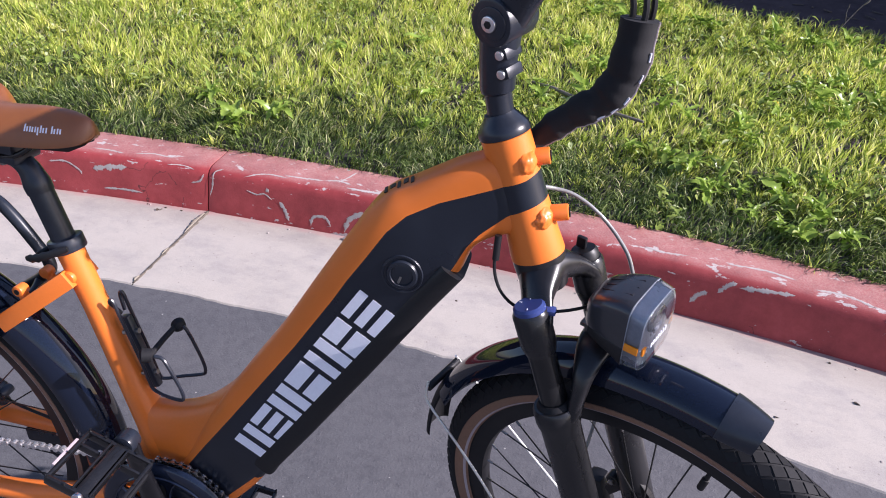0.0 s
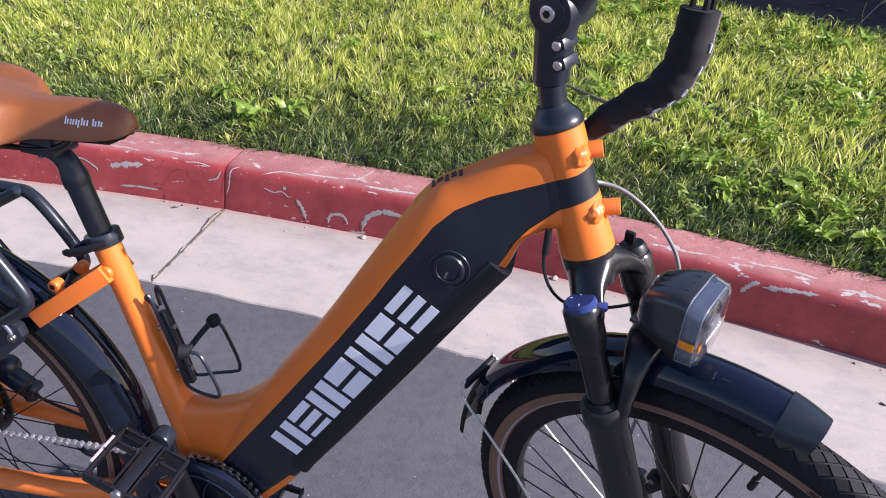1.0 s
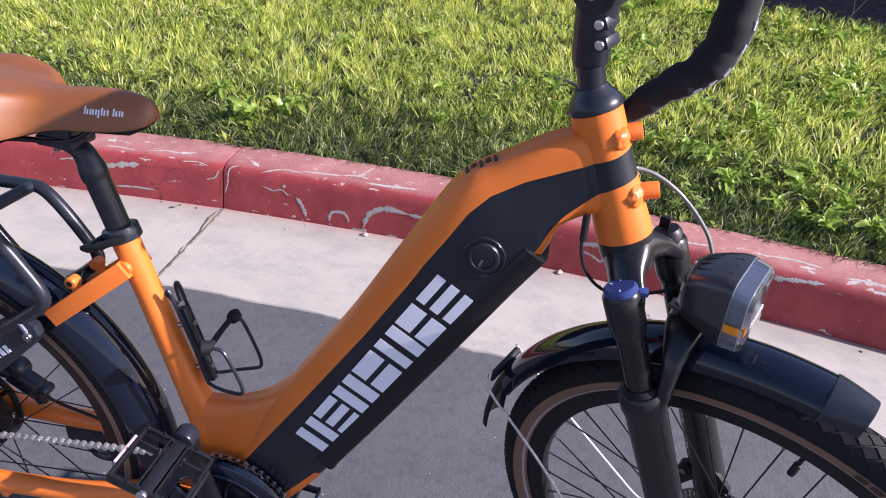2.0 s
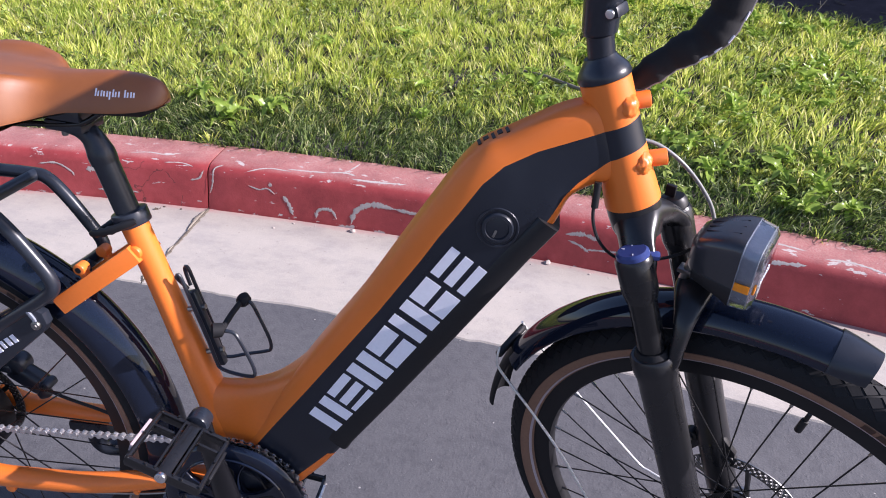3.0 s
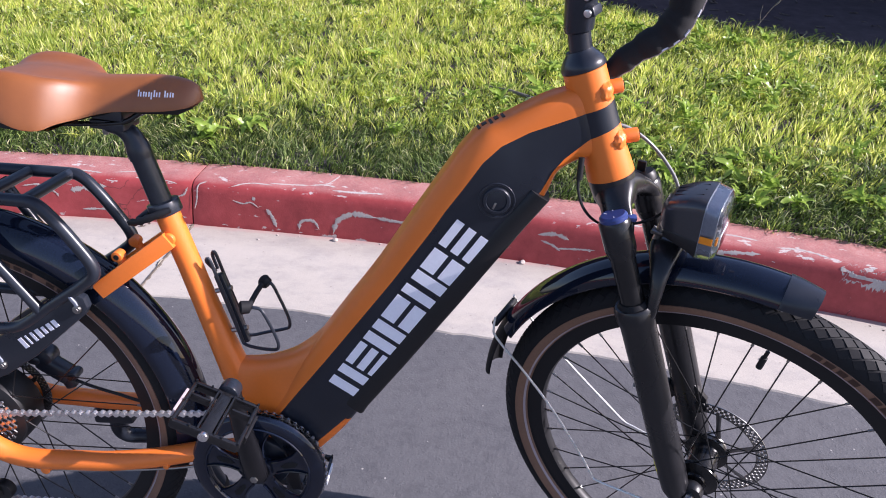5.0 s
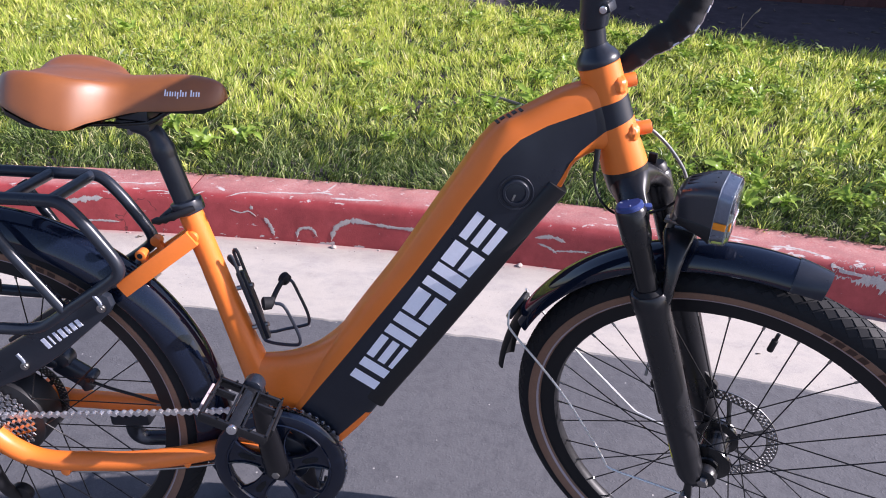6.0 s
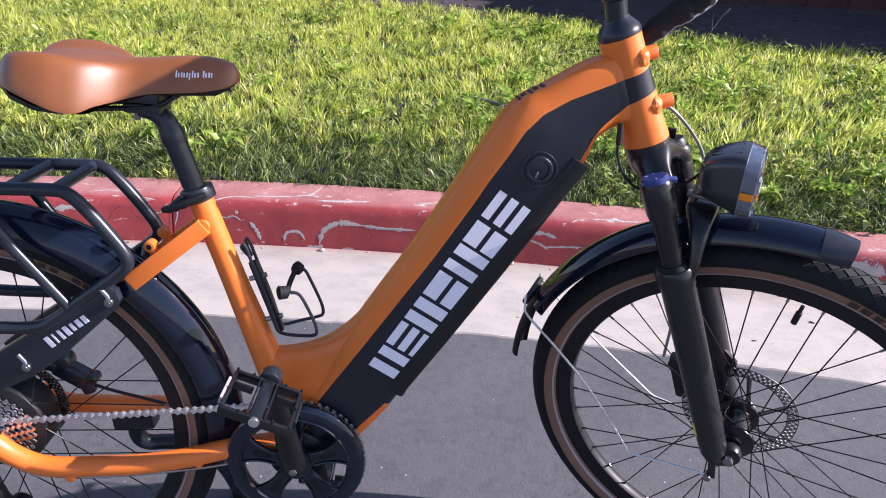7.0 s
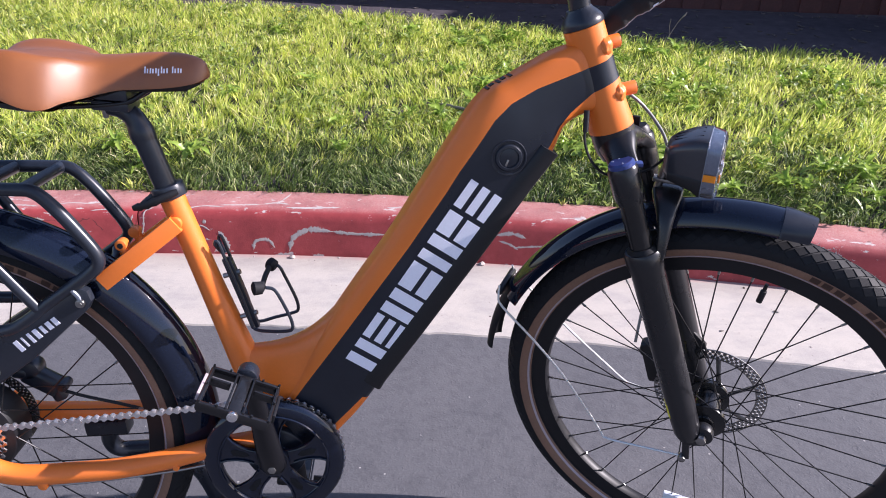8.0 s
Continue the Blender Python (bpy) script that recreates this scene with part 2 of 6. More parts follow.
def kerb_paint():
    """Weathered red kerb paint, chipped to the grey concrete along its edge."""
    m, nd, ln, p = nodes_of("chipped_red_paint")
    v = coords(nd, ln)
    tc = nd.new("ShaderNodeTexCoord")
    sp = nd.new("ShaderNodeSeparateXYZ")
    ln.new(tc.outputs["Object"], sp.inputs[0])
    big, mid, fine = noise_node(nd, ln, v, 3.0), noise_node(nd, ln, v, 24.0, 6.0, 0.7), noise_node(nd, ln, v, 220.0)
    red = ramp(nd, ln, big, [(0.3, (0.29, 0.035, 0.038)), (0.7, (0.355, 0.046, 0.048))])
    red = mix(nd, ln, 0.35, red, ramp(nd, ln, mid, [(0.3, (0.265, 0.033, 0.034)), (0.7, (0.44, 0.070, 0.066))]))
    # the trodden top is scuffed and dusty
    top = ramp(nd, ln, sp.outputs[2], [(0.128, 0.0), (0.142, 1.0)])
    dust = mix(nd, ln, ramp(nd, ln, fine, [(0.35, 0.35), (0.65, 0.95)]), red, (0.44, 0.25, 0.225))
    red = mix(nd, ln, math_node(nd, ln, "MULTIPLY", top, 1.0), red, dust)
    stretched = coords(nd, ln, (0.5, 1.0, 1.6))
    chip = noise_node(nd, ln, stretched, 30.0, 5.0, 0.65)
    edge = ramp(nd, ln, math_node(nd, ln, "ADD", sp.outputs[2], 0.1), [(0.075, 0.075), (0.092, 0.03), (0.11, 0.0), (0.20, 0.0), (0.225, 0.055), (0.24, 0.055), (0.247, 0.02)])
    # hairline cracks in the paint film
    wobble = nd.new("ShaderNodeVectorMath")
    wobble.operation = "ADD"
    wn = nd.new("ShaderNodeTexNoise")
    wn.inputs["Scale"].default_value = 9.0
    wn.inputs["Detail"].default_value = 5.0
    ln.new(v, wn.inputs["Vector"])
    sc = nd.new("ShaderNodeVectorMath")
    sc.operation = "SCALE"
    sc.inputs["Scale"].default_value = 0.16
    ln.new(wn.outputs["Color"], sc.inputs[0])
    ln.new(v, wobble.inputs[0])
    ln.new(sc.outputs[0], wobble.inputs[1])
    cell = nd.new("ShaderNodeTexVoronoi")
    cell.feature = "DISTANCE_TO_EDGE"
    cell.inputs["Scale"].default_value = 7.0
    ln.new(wobble.outputs[0], cell.inputs["Vector"])
    crack = math_node(nd, ln, "MULTIPLY", math_node(nd, ln, "LESS_THAN", cell.outputs["Distance"], 0.011), math_node(nd, ln, "GREATER_THAN", big, 0.61))
    red = mix(nd, ln, math_node(nd, ln, "MULTIPLY", crack, 0.75), red, (0.09, 0.02, 0.02))
    red = mix(nd, ln, 1.0, red, ramp(nd, ln, noise_node(nd, ln, v, 8.0, 6.0, 0.75), [(0.36, (0.84, 0.82, 0.84)), (0.52, (1.03, 1.06, 1.06)), (0.70, (1.18, 1.4, 1.4))]), "MULTIPLY")
    chipped = ramp(nd, ln, math_node(nd, ln, "ADD", chip, edge), [(0.665, 0.0), (0.678, 1.0)])
    grey = ramp(nd, ln, fine, [(0.3, (0.42, 0.36, 0.34)), (0.7, (0.60, 0.54, 0.51))])
    ln.new(mix(nd, ln, chipped, red, grey), p.inputs["Base Color"])
    p.inputs["Roughness"].default_value = 0.62
    h = math_node(nd, ln, "ADD", math_node(nd, ln, "MULTIPLY", math_node(nd, ln, "ADD", chipped, crack), -1.0), math_node(nd, ln, "ADD", math_node(nd, ln, "MULTIPLY", fine, 0.5), mid))
    bump(nd, ln, h, p, 0.3, 0.003)
    return m


def leaf_material(name, ramp_stops, trans=0.35, rough=0.5):
    m, nd, ln, p = nodes_of(name)
    geo = nd.new("ShaderNodeNewGeometry")
    col = ramp(nd, ln, geo.outputs["Random Per Island"], ramp_stops)
    v = coords(nd, ln)
    patch = ramp(nd, ln, noise_node(nd, ln, v, 3.2, 5.0, 0.65), [(0.34, (0.78, 0.84, 0.78)), (0.56, (1.0, 1.0, 0.98))])
    col = mix(nd, ln, 1.0, col, patch, "MULTIPLY")
    tone = ramp(nd, ln, noise_node(nd, ln, v, 13.0, 3.0, 0.6), [(0.32, (0.80, 0.86, 0.80)), (0.56, (1.0, 1.0, 1.0))])
    col = mix(nd, ln, 1.0, col, tone, "MULTIPLY")
    ln.new(col, p.inputs["Base Color"])
    p.inputs["Roughness"].default_value = rough
    p.inputs["Specular IOR Level"].default_value = 0.35
    tr = nd.new("ShaderNodeBsdfTranslucent")
    ln.new(col, tr.inputs["Color"])
    ms = nd.new("ShaderNodeMixShader")
    ms.inputs[0].default_value = trans
    ln.new(p.outputs[0], ms.inputs[1])
    ln.new(tr.outputs[0], ms.inputs[2])
    ln.new(ms.outputs[0], nd["Material Output"].inputs["Surface"])
    return m


def soil_material():
    m, nd, ln, p = nodes_of("dark_soil")
    v = coords(nd, ln)
    big, mid, fine = noise_node(nd, ln, v, 1.6), noise_node(nd, ln, v, 11.0, 6.0, 0.7), noise_node(nd, ln, v, 45.0, 3.0)
    a = ramp(nd, ln, big, [(0.3, (0.056, 0.046, 0.054)), (0.7, (0.092, 0.075, 0.083))])
    b = ramp(nd, ln, mid, [(0.3, (0.030, 0.026, 0.033)), (0.6, (0.085, 0.074, 0.084)), (0.8, (0.16, 0.145, 0.15))])
    ln.new(mix(nd, ln, 0.5, a, b), p.inputs["Base Color"])
    p.inputs["Roughness"].default_value = 0.95
    p.inputs["Specular IOR Level"].default_value = 0.2
    return m


def clear_plastic():
    """A thin hollow shell of slightly smoky plastic."""
    m, nd, ln, p = nodes_of("clear_plastic")
    p.inputs["Base Color"].default_value = (0.62, 0.65, 0.70, 1)
    p.inputs["Transmission Weight"].default_value = 1.0
    p.inputs["Roughness"].default_value = 0.03
    p.inputs["IOR"].default_value = 1.06
    p.inputs["Coat Weight"].default_value = 1.0
    p.inputs["Coat Roughness"].default_value = 0.06
    return m


leather = leather_material()
frame_paint = two_tone_paint()
asphalt = asphalt_material()
concrete = concrete_material()
red_paint = kerb_paint()
soil = soil_material()
clear = clear_plastic()
bare_patch = plain("bare_concrete", (0.44, 0.395, 0.375), 0.9, vary=0.2, relief=0.4)
grass_mat = leaf_material("grass_blades", [(0.0, (0.18, 0.28, 0.045)), (0.15, (0.43, 0.55, 0.09)), (0.42, (0.72, 0.775, 0.155)), (0.75, (0.88, 0.87, 0.235)), (0.93, (0.92, 0.86, 0.43)), (1.0, (0.82, 0.68, 0.44))], 0.52, 0.48)
# undergrowth greens are darkened to paint in the shade between tufts
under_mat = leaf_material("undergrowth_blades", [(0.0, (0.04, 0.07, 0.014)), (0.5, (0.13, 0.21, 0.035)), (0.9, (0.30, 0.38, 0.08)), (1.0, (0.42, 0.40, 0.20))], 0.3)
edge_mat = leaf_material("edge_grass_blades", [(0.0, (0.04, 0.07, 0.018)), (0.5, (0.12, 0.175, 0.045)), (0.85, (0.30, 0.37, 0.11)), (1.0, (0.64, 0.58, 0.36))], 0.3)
clover_mat = leaf_material("clover_leaves", [(0.0, (0.10, 0.155, 0.03)), (0.5, (0.27, 0.36, 0.065)), (0.85, (0.46, 0.54, 0.15)), (1.0, (0.72, 0.76, 0.45))], 0.35, 0.28)
weed_mat = leaf_material("weed_leaves", [(0.0, (0.18, 0.28, 0.045)), (0.5, (0.36, 0.49, 0.09)), (0.85, (0.52, 0.62, 0.18)), (1.0, (0.72, 0.77, 0.42))], 0.46, 0.30)
fence_mat = plain("dark_brown_boards", (0.075, 0.024, 0.022), 0.7, vary=0.35, grain=60.0, relief=0.3)
mulch_mat = plain("bark", (0.085, 0.070, 0.068), 0.9, vary=0.5, grain=60.0, relief=0.3)
filler_mat = plain("joint_sand", (0.12, 0.10, 0.08), 0.95, vary=0.7, grain=120.0, relief=0.6)
sand_mat = plain("washed_grit", (0.27, 0.235, 0.185), 0.95, vary=0.45, grain=160.0, relief=0.8)
stone_mat = plain("pebble", (0.38, 0.33, 0.30), 0.85, vary=0.25, relief=0.4)
dry_stick = plain("dry_stick", (0.16, 0.14, 0.12), 0.8, vary=0.3, relief=0.3)
dry_leaf = plain("dry_leaf", (0.05, 0.035, 0.025), 0.7, vary=0.3)


# ---- mesh helpers ----
def decal(name, outline, side, tree, material, parent, lift=0.0005):
    """A flat print laid on a side of a body: the outline in x and z is dropped on the surface along y."""
    bm = bmesh.new()
    rings = []
    for d in (lift, -0.001):
        ring = []
        for x, z in outline:
            hit = tree.ray_cast(Vector((x, 0.4 * side, z)), Vector((0, -side, 0)))[0]
            ring.append(bm.verts.new((x, hit.y + d * side if hit else 0.04 * side, z)))
        rings.append(ring)
    n = len(outline)
    bm.faces.new(rings[0])
    for i in range(n):
        bm.faces.new((rings[0][i], rings[1][i], rings[1][(i + 1) % n], rings[0][(i + 1) % n]))
    return part(name, bm, material, parent)



def part(name, bm, material, parent, label="", sharp=40.0):
    """Links a bmesh as one mesh object under a thing or a part."""
    bmesh.ops.recalc_face_normals(bm, faces=bm.faces)
    me = bpy.data.meshes.new(name)
    bm.to_mesh(me)
    bm.free()
    me.materials.append(material)
    me.polygons.foreach_set("use_smooth", [True] * len(me.polygons))
    me.set_sharp_from_angle(angle=radians(sharp))
    ob = new(name, me)
    ob.parent = parent
    if label:
        tagged(ob, label)
    return ob


def loft(rings, bm=None, closed=True, caps=True):
    bm = bm or bmesh.new()
    rows = [[bm.verts.new(p) for p in ring] for ring in rings]
    n = len(rows[0])
    for a, b in zip(rows, rows[1:]):
        for i in range(n if closed else n - 1):
            bm.faces.new((a[i], a[(i + 1) % n], b[(i + 1) % n], b[i]))
    if caps and closed:
        bm.faces.new(rows[0][::-1])
        bm.faces.new(rows[-1])
    return bm


def smooth_line(pts, per=6):
    """A Catmull-Rom line through the points."""
    P = [Vector(p) for p in pts]
    P = [2 * P[0] - P[1]] + P + [2 * P[-1] - P[-2]]
    out = []
    for a, b, c, d in zip(P, P[1:], P[2:], P[3:]):
        for k in range(per):
            t = k / per
            out.append(0.5 * (2 * b + (c - a) * t + (2 * a - 5 * b + 4 * c - d) * t * t + (3 * b - a - 3 * c + d) * t ** 3))
    return out + [P[-2]]


def tube(pts, r, bm=None, n=12, flat=1.0, up=None):
    """A round bar along pts; r is one radius or one a point; flat squeezes it across."""
    pts = [Vector(p) for p in pts]
    rs = [r] * len(pts) if isinstance(r, (int, float)) else list(r)
    if len(rs) != len(pts):
        rs = [rs[0] + (rs[-1] - rs[0]) * i / (len(pts) - 1) for i in range(len(pts))]
    way = (pts[1] - pts[0]).normalized()
    side = way.cross(up or (Vector((0, 1, 0)) if abs(way.y) < 0.8 else Vector((0, 0, 1)))).normalized()
    rings = []
    for i, p in enumerate(pts):
        w = (pts[min(i + 1, len(pts) - 1)] - pts[max(i - 1, 0)]).normalized()
        side = (side - w * side.dot(w)).normalized()
        other = w.cross(side)
        rings.append([p + side * math.cos(2 * math.pi * k / n) * rs[i] + other * math.sin(2 * math.pi * k / n) * rs[i] * flat for k in range(n)])
    return loft(rings, bm)


def lathe(profile, centre, axis=Vector((0, 1, 0)), bm=None, n=64, start=None, sweep=None, closed_profile=False):
    """Turns a profile of (radius, offset along the axis) round the axis through centre."""
    bm = bm or bmesh.new()
    axis, centre = Vector(axis).normalized(), Vector(centre)
    e1 = axis.cross(Vector((0, 0, 1)) if abs(axis.z) < 0.9 else Vector((1, 0, 0))).normalized()
    e2 = e1.cross(axis)
    if abs(axis.y) > 0.9:
        e1, e2 = Vector((1, 0, 0)), Vector((0, 0, 1))
        e1 = (e1 - axis * e1.dot(axis)).normalized()
        e2 = (e2 - axis * e2.dot(axis) - e1 * e2.dot(e1)).normalized()
    full = sweep is None
    count = n if full else n + 1
    rows = []
    for i in range(count):
        a = 2 * math.pi * i / n if full else start + sweep * i / n
        ray = e1 * math.cos(a) + e2 * math.sin(a)
        rows.append([bm.verts.new(centre + ray * r + axis * y) for r, y in profile])
    m = len(profile)
    for i in range(n):
        a, b = rows[i], rows[(i + 1) % count]
        for j in range(m if closed_profile else m - 1):
            bm.faces.new((a[j], a[(j + 1) % m], b[(j + 1) % m], b[j]))
    if not full and closed_profile:
        bm.faces.new(rows[0])
        bm.faces.new(rows[-1][::-1])
    return bm


def rod(a, b, r, bm=None, n=16, r2=None, bevel=0.0):
    """A solid bar from a to b, its end edges rounded by bevel."""
    a, b = Vector(a), Vector(b)
    r2 = r if r2 is None else r2
    L, w = (b - a).length, (b - a).normalized()
    k = min(bevel, L * 0.4)
    if k <= 0:
        return tube([a, b], [r, r2], bm, n)
    return tube([a, a + w * k * 0.3, a + w * k, b - w * k, b - w * k * 0.3, b], [r - k, r - k * 0.3, r, r2, r2 - k * 0.3, r2 - k], bm, n)


def block(size, m, bevel=0.0, bm=None, seg=2):
    """A box with rounded edges, placed by the matrix m."""
    one = bmesh.new()
    bmesh.ops.create_cube(one, size=1.0)
    bmesh.ops.scale(one, vec=Vector(size), verts=one.verts)
    if bevel:
        bmesh.ops.bevel(one, geom=list(one.edges), offset=bevel, segments=seg, affect="EDGES", profile=0.6)
    bmesh.ops.transform(one, matrix=m, verts=one.verts)
    return join(one, bm)


def join(one, bm=None):
    if bm is None:
        return one
    me = bpy.data.meshes.new("t")
    one.to_mesh(me)
    one.free()
    bm.from_mesh(me)
    bpy.data.meshes.remove(me)
    return bm


def slab(outline, y0, y1, bevel=0.0, seg=2):
    """An outline in x and z given thickness from y0 to y1."""
    bm = bmesh.new()
    a = [bm.verts.new((x, y0, z)) for x, z in outline]
    b = [bm.verts.new((x, y1, z)) for x, z in outline]
    n = len(a)
    bm.faces.new(a)
    bm.faces.new(b[::-1])
    for i in range(n):
        bm.faces.new((a[i], b[i], b[(i + 1) % n], a[(i + 1) % n]))
    bmesh.ops.recalc_face_normals(bm, faces=bm.faces)
    if bevel:
        rim = [e for e in bm.edges if abs(e.verts[0].co.y - e.verts[1].co.y) < 1e-6]
        bmesh.ops.bevel(bm, geom=rim, offset=bevel, segments=seg, affect="EDGES", profile=0.5)
    return bm


def moved(bm, m):
    bmesh.ops.transform(bm, matrix=m, verts=bm.verts)
    return bm


def thing(name, label, category, m=None, group="", kind=""):
    ob = new(name)
    ob.empty_display_size = 0.1
    if m is not None:
        ob.matrix_world = m
    return tagged(ob, label, category, group, kind)


# ---- ground, gutter, kerb ----
RING = Vector((0.2, -9.39))            # centre of the turning circle that the kerb follows


def arc(x, r, z=0.0):
    a = (x - RING.x) / 10.0
    return Vector((RING.x + r * math.sin(a), RING.y + r * math.cos(a), z))


def lawn_height(r):
    return 0.135 + 0.115 * max(0.0, min(r - 10.2, 3.2))


def polar_sheet(name, rings, material, label, a0=-math.pi, a1=math.pi, n=180, bottom=None):
    bm = bmesh.new()
    rows = []
    for r, z in rings:
        rows.append([bm.verts.new((RING.x + r * math.sin(a0 + (a1 - a0) * i / n), RING.y + r * math.cos(a0 + (a1 - a0) * i / n), z)) for i in range(n + 1)])
    for a, b in zip(rows, rows[1:]):
        for i in range(n):
            bm.faces.new((a[i], a[i + 1], b[i + 1], b[i]))
    ob = part(name, bm, material, None)
    return tagged(ob, label, name.replace("_", " "), "", "structure")


polar_sheet("road", [(0.01, -0.03), (3, -0.03), (6, -0.03), (8.0, -0.03), (8.5, -0.0285), (8.7, -0.0225), (8.9, -0.016), (9.2, -0.008), (9.475, -0.001), (9.49, -0.035)], asphalt, "worn grey asphalt road beside the gutter")
gutter = thing("gutter", "pale concrete gutter pan with a cracked joint", "gutter", kind="structure")
PIECE, FIRST = 0.35, (-0.555 - 0.2) / 10.0
for k in range(18):
    a0, a1 = FIRST + k * PIECE + 0.00026, FIRST + (k + 1) * PIECE - 0.00026
    if k == 17:
        a1 = FIRST + 2 * math.pi - 0.0003
    prof = [(9.468, -0.04), (9.468, -0.004), (9.474, 0.003), (9.7, -0.008), (9.99, -0.0235), (10.02, -0.0245), (10.02, -0.06)]
    bm = bmesh.new()
    rings = []
    for i in range(121):
        a = a0 + (a1 - a0) * i / 120
        wob = 0.007 * noise.noise(Vector((a * 60, 3, 0))) + 0.007 * noise.noise(Vector((a * 420, 7, 0)))
        rings.append([Vector((RING.x + (r + (wob if j < 3 else 0)) * math.sin(a + (10.0 - r) * 0.0085), RING.y + (r + (wob if j < 3 else 0)) * math.cos(a + (10.0 - r) * 0.0085), z)) for j, (r, z) in enumerate(prof)])
    part("gutter_slab", loft(rings), concrete, gutter)
kerb = thing("kerb", "red painted concrete kerb with chipped peeling paint", "kerb", kind="structure")
KERB = [(10.0, -0.06), (10.0, -0.022), (10.003, -0.01), (10.018, 0.06), (10.026, 0.098), (10.031, 0.113), (10.040, 0.126), (10.052, 0.134), (10.068, 0.1385), (10.10, 0.141), (10.20, 0.146), (10.21, 0.140), (10.21, -0.06)]
for k in range(18):
    a0, a1 = FIRST + k * PIECE + 0.00026, FIRST + (k + 1) * PIECE - 0.00026
    if k == 17:
        a1 = FIRST + 2 * math.pi - 0.0003
    rings = []
    for i in range(81):
        a = a0 + (a1 - a0) * i / 80
        edge = 0.004 if i in (0, 80) else 0.0
        ring = []
        for j, (r, z) in enumerate(KERB):
            w = 0.0012 * noise.noise(Vector((a * 120, j * 0.4, 1))) if 1 < j < 11 else 0.0
            ring.append(Vector((RING.x + (r + w + (edge if 0 < j < 8 else 0)) * math.sin(a), RING.y + (r + w + (edge if 0 < j < 8 else 0)) * math.cos(a), z - (edge if j > 5 and j < 11 else 0) + w * (j > 6))))
        rings.append(ring)
    part("kerb_stone", loft(rings), red_paint, kerb)
polar_sheet("bed", [(9.46, -0.014), (10.0, -0.036), (10.04, -0.03), (10.2, -0.03)], soil, "dark soil bed under the gutter joints")


def kerb_spot(x, run, lift):
    """A place on the kerb: run is the way up its face and on along its top from the foot."""
    pr = KERB[1:11]
    for (r0, z0), (r1, z1) in zip(pr, pr[1:]):
        d = math.hypot(r1 - r0, z1 - z0)
        if run <= d or (r1, z1) == pr[-1]:
            t = run / d
            return arc(x, r0 + (r1 - r0) * t - lift * (z1 - z0) / d, z0 + (z1 - z0) * t + lift * (r1 - r0) / d)
        run -= d


def bare_strip(line, width, seed, lift=0.0012):
    """A strip where the paint has flaked off: ragged edges, pointed ends, a width that swells and shrinks."""
    pts = smooth_line([(x, q, 0) for x, q in line], 34)
    bm = bmesh.new()
    rows = []
    for i, p in enumerate(pts):
        w = (pts[min(i + 1, len(pts) - 1)] - pts[max(i - 1, 0)]).normalized()
        t = i / (len(pts) - 1)
        swell = 1.0 + 0.75 * noise.noise(Vector((i * 0.09 + seed * 7, 2, 4)))
        half = width / 2 * swell * min(1.0, 7 * t + 0.05, 7 * (1 - t) + 0.05)
        row = []
        for side in (-1, 0, 1):
            h = half * side * (1 + 0.7 * noise.noise(Vector((i * 0.22 + seed * 9, side * 3, 0))) + 0.9 * noise.noise(Vector((i * 0.75 + seed * 5, side * 5, 2))))
            row.append(bm.verts.new(kerb_spot(p.x - w.y * h, p.y + w.x * h, lift if side == 0 else lift * 0.4)))
        rows.append(row)
    for a, b in zip(rows, rows[1:]):
        for k in range(2):
            bm.faces.new((a[k], a[k + 1], b[k + 1], b[k]))
    part("bare_patch", bm, bare_patch, kerb, "grey concrete where the red paint has flaked off")


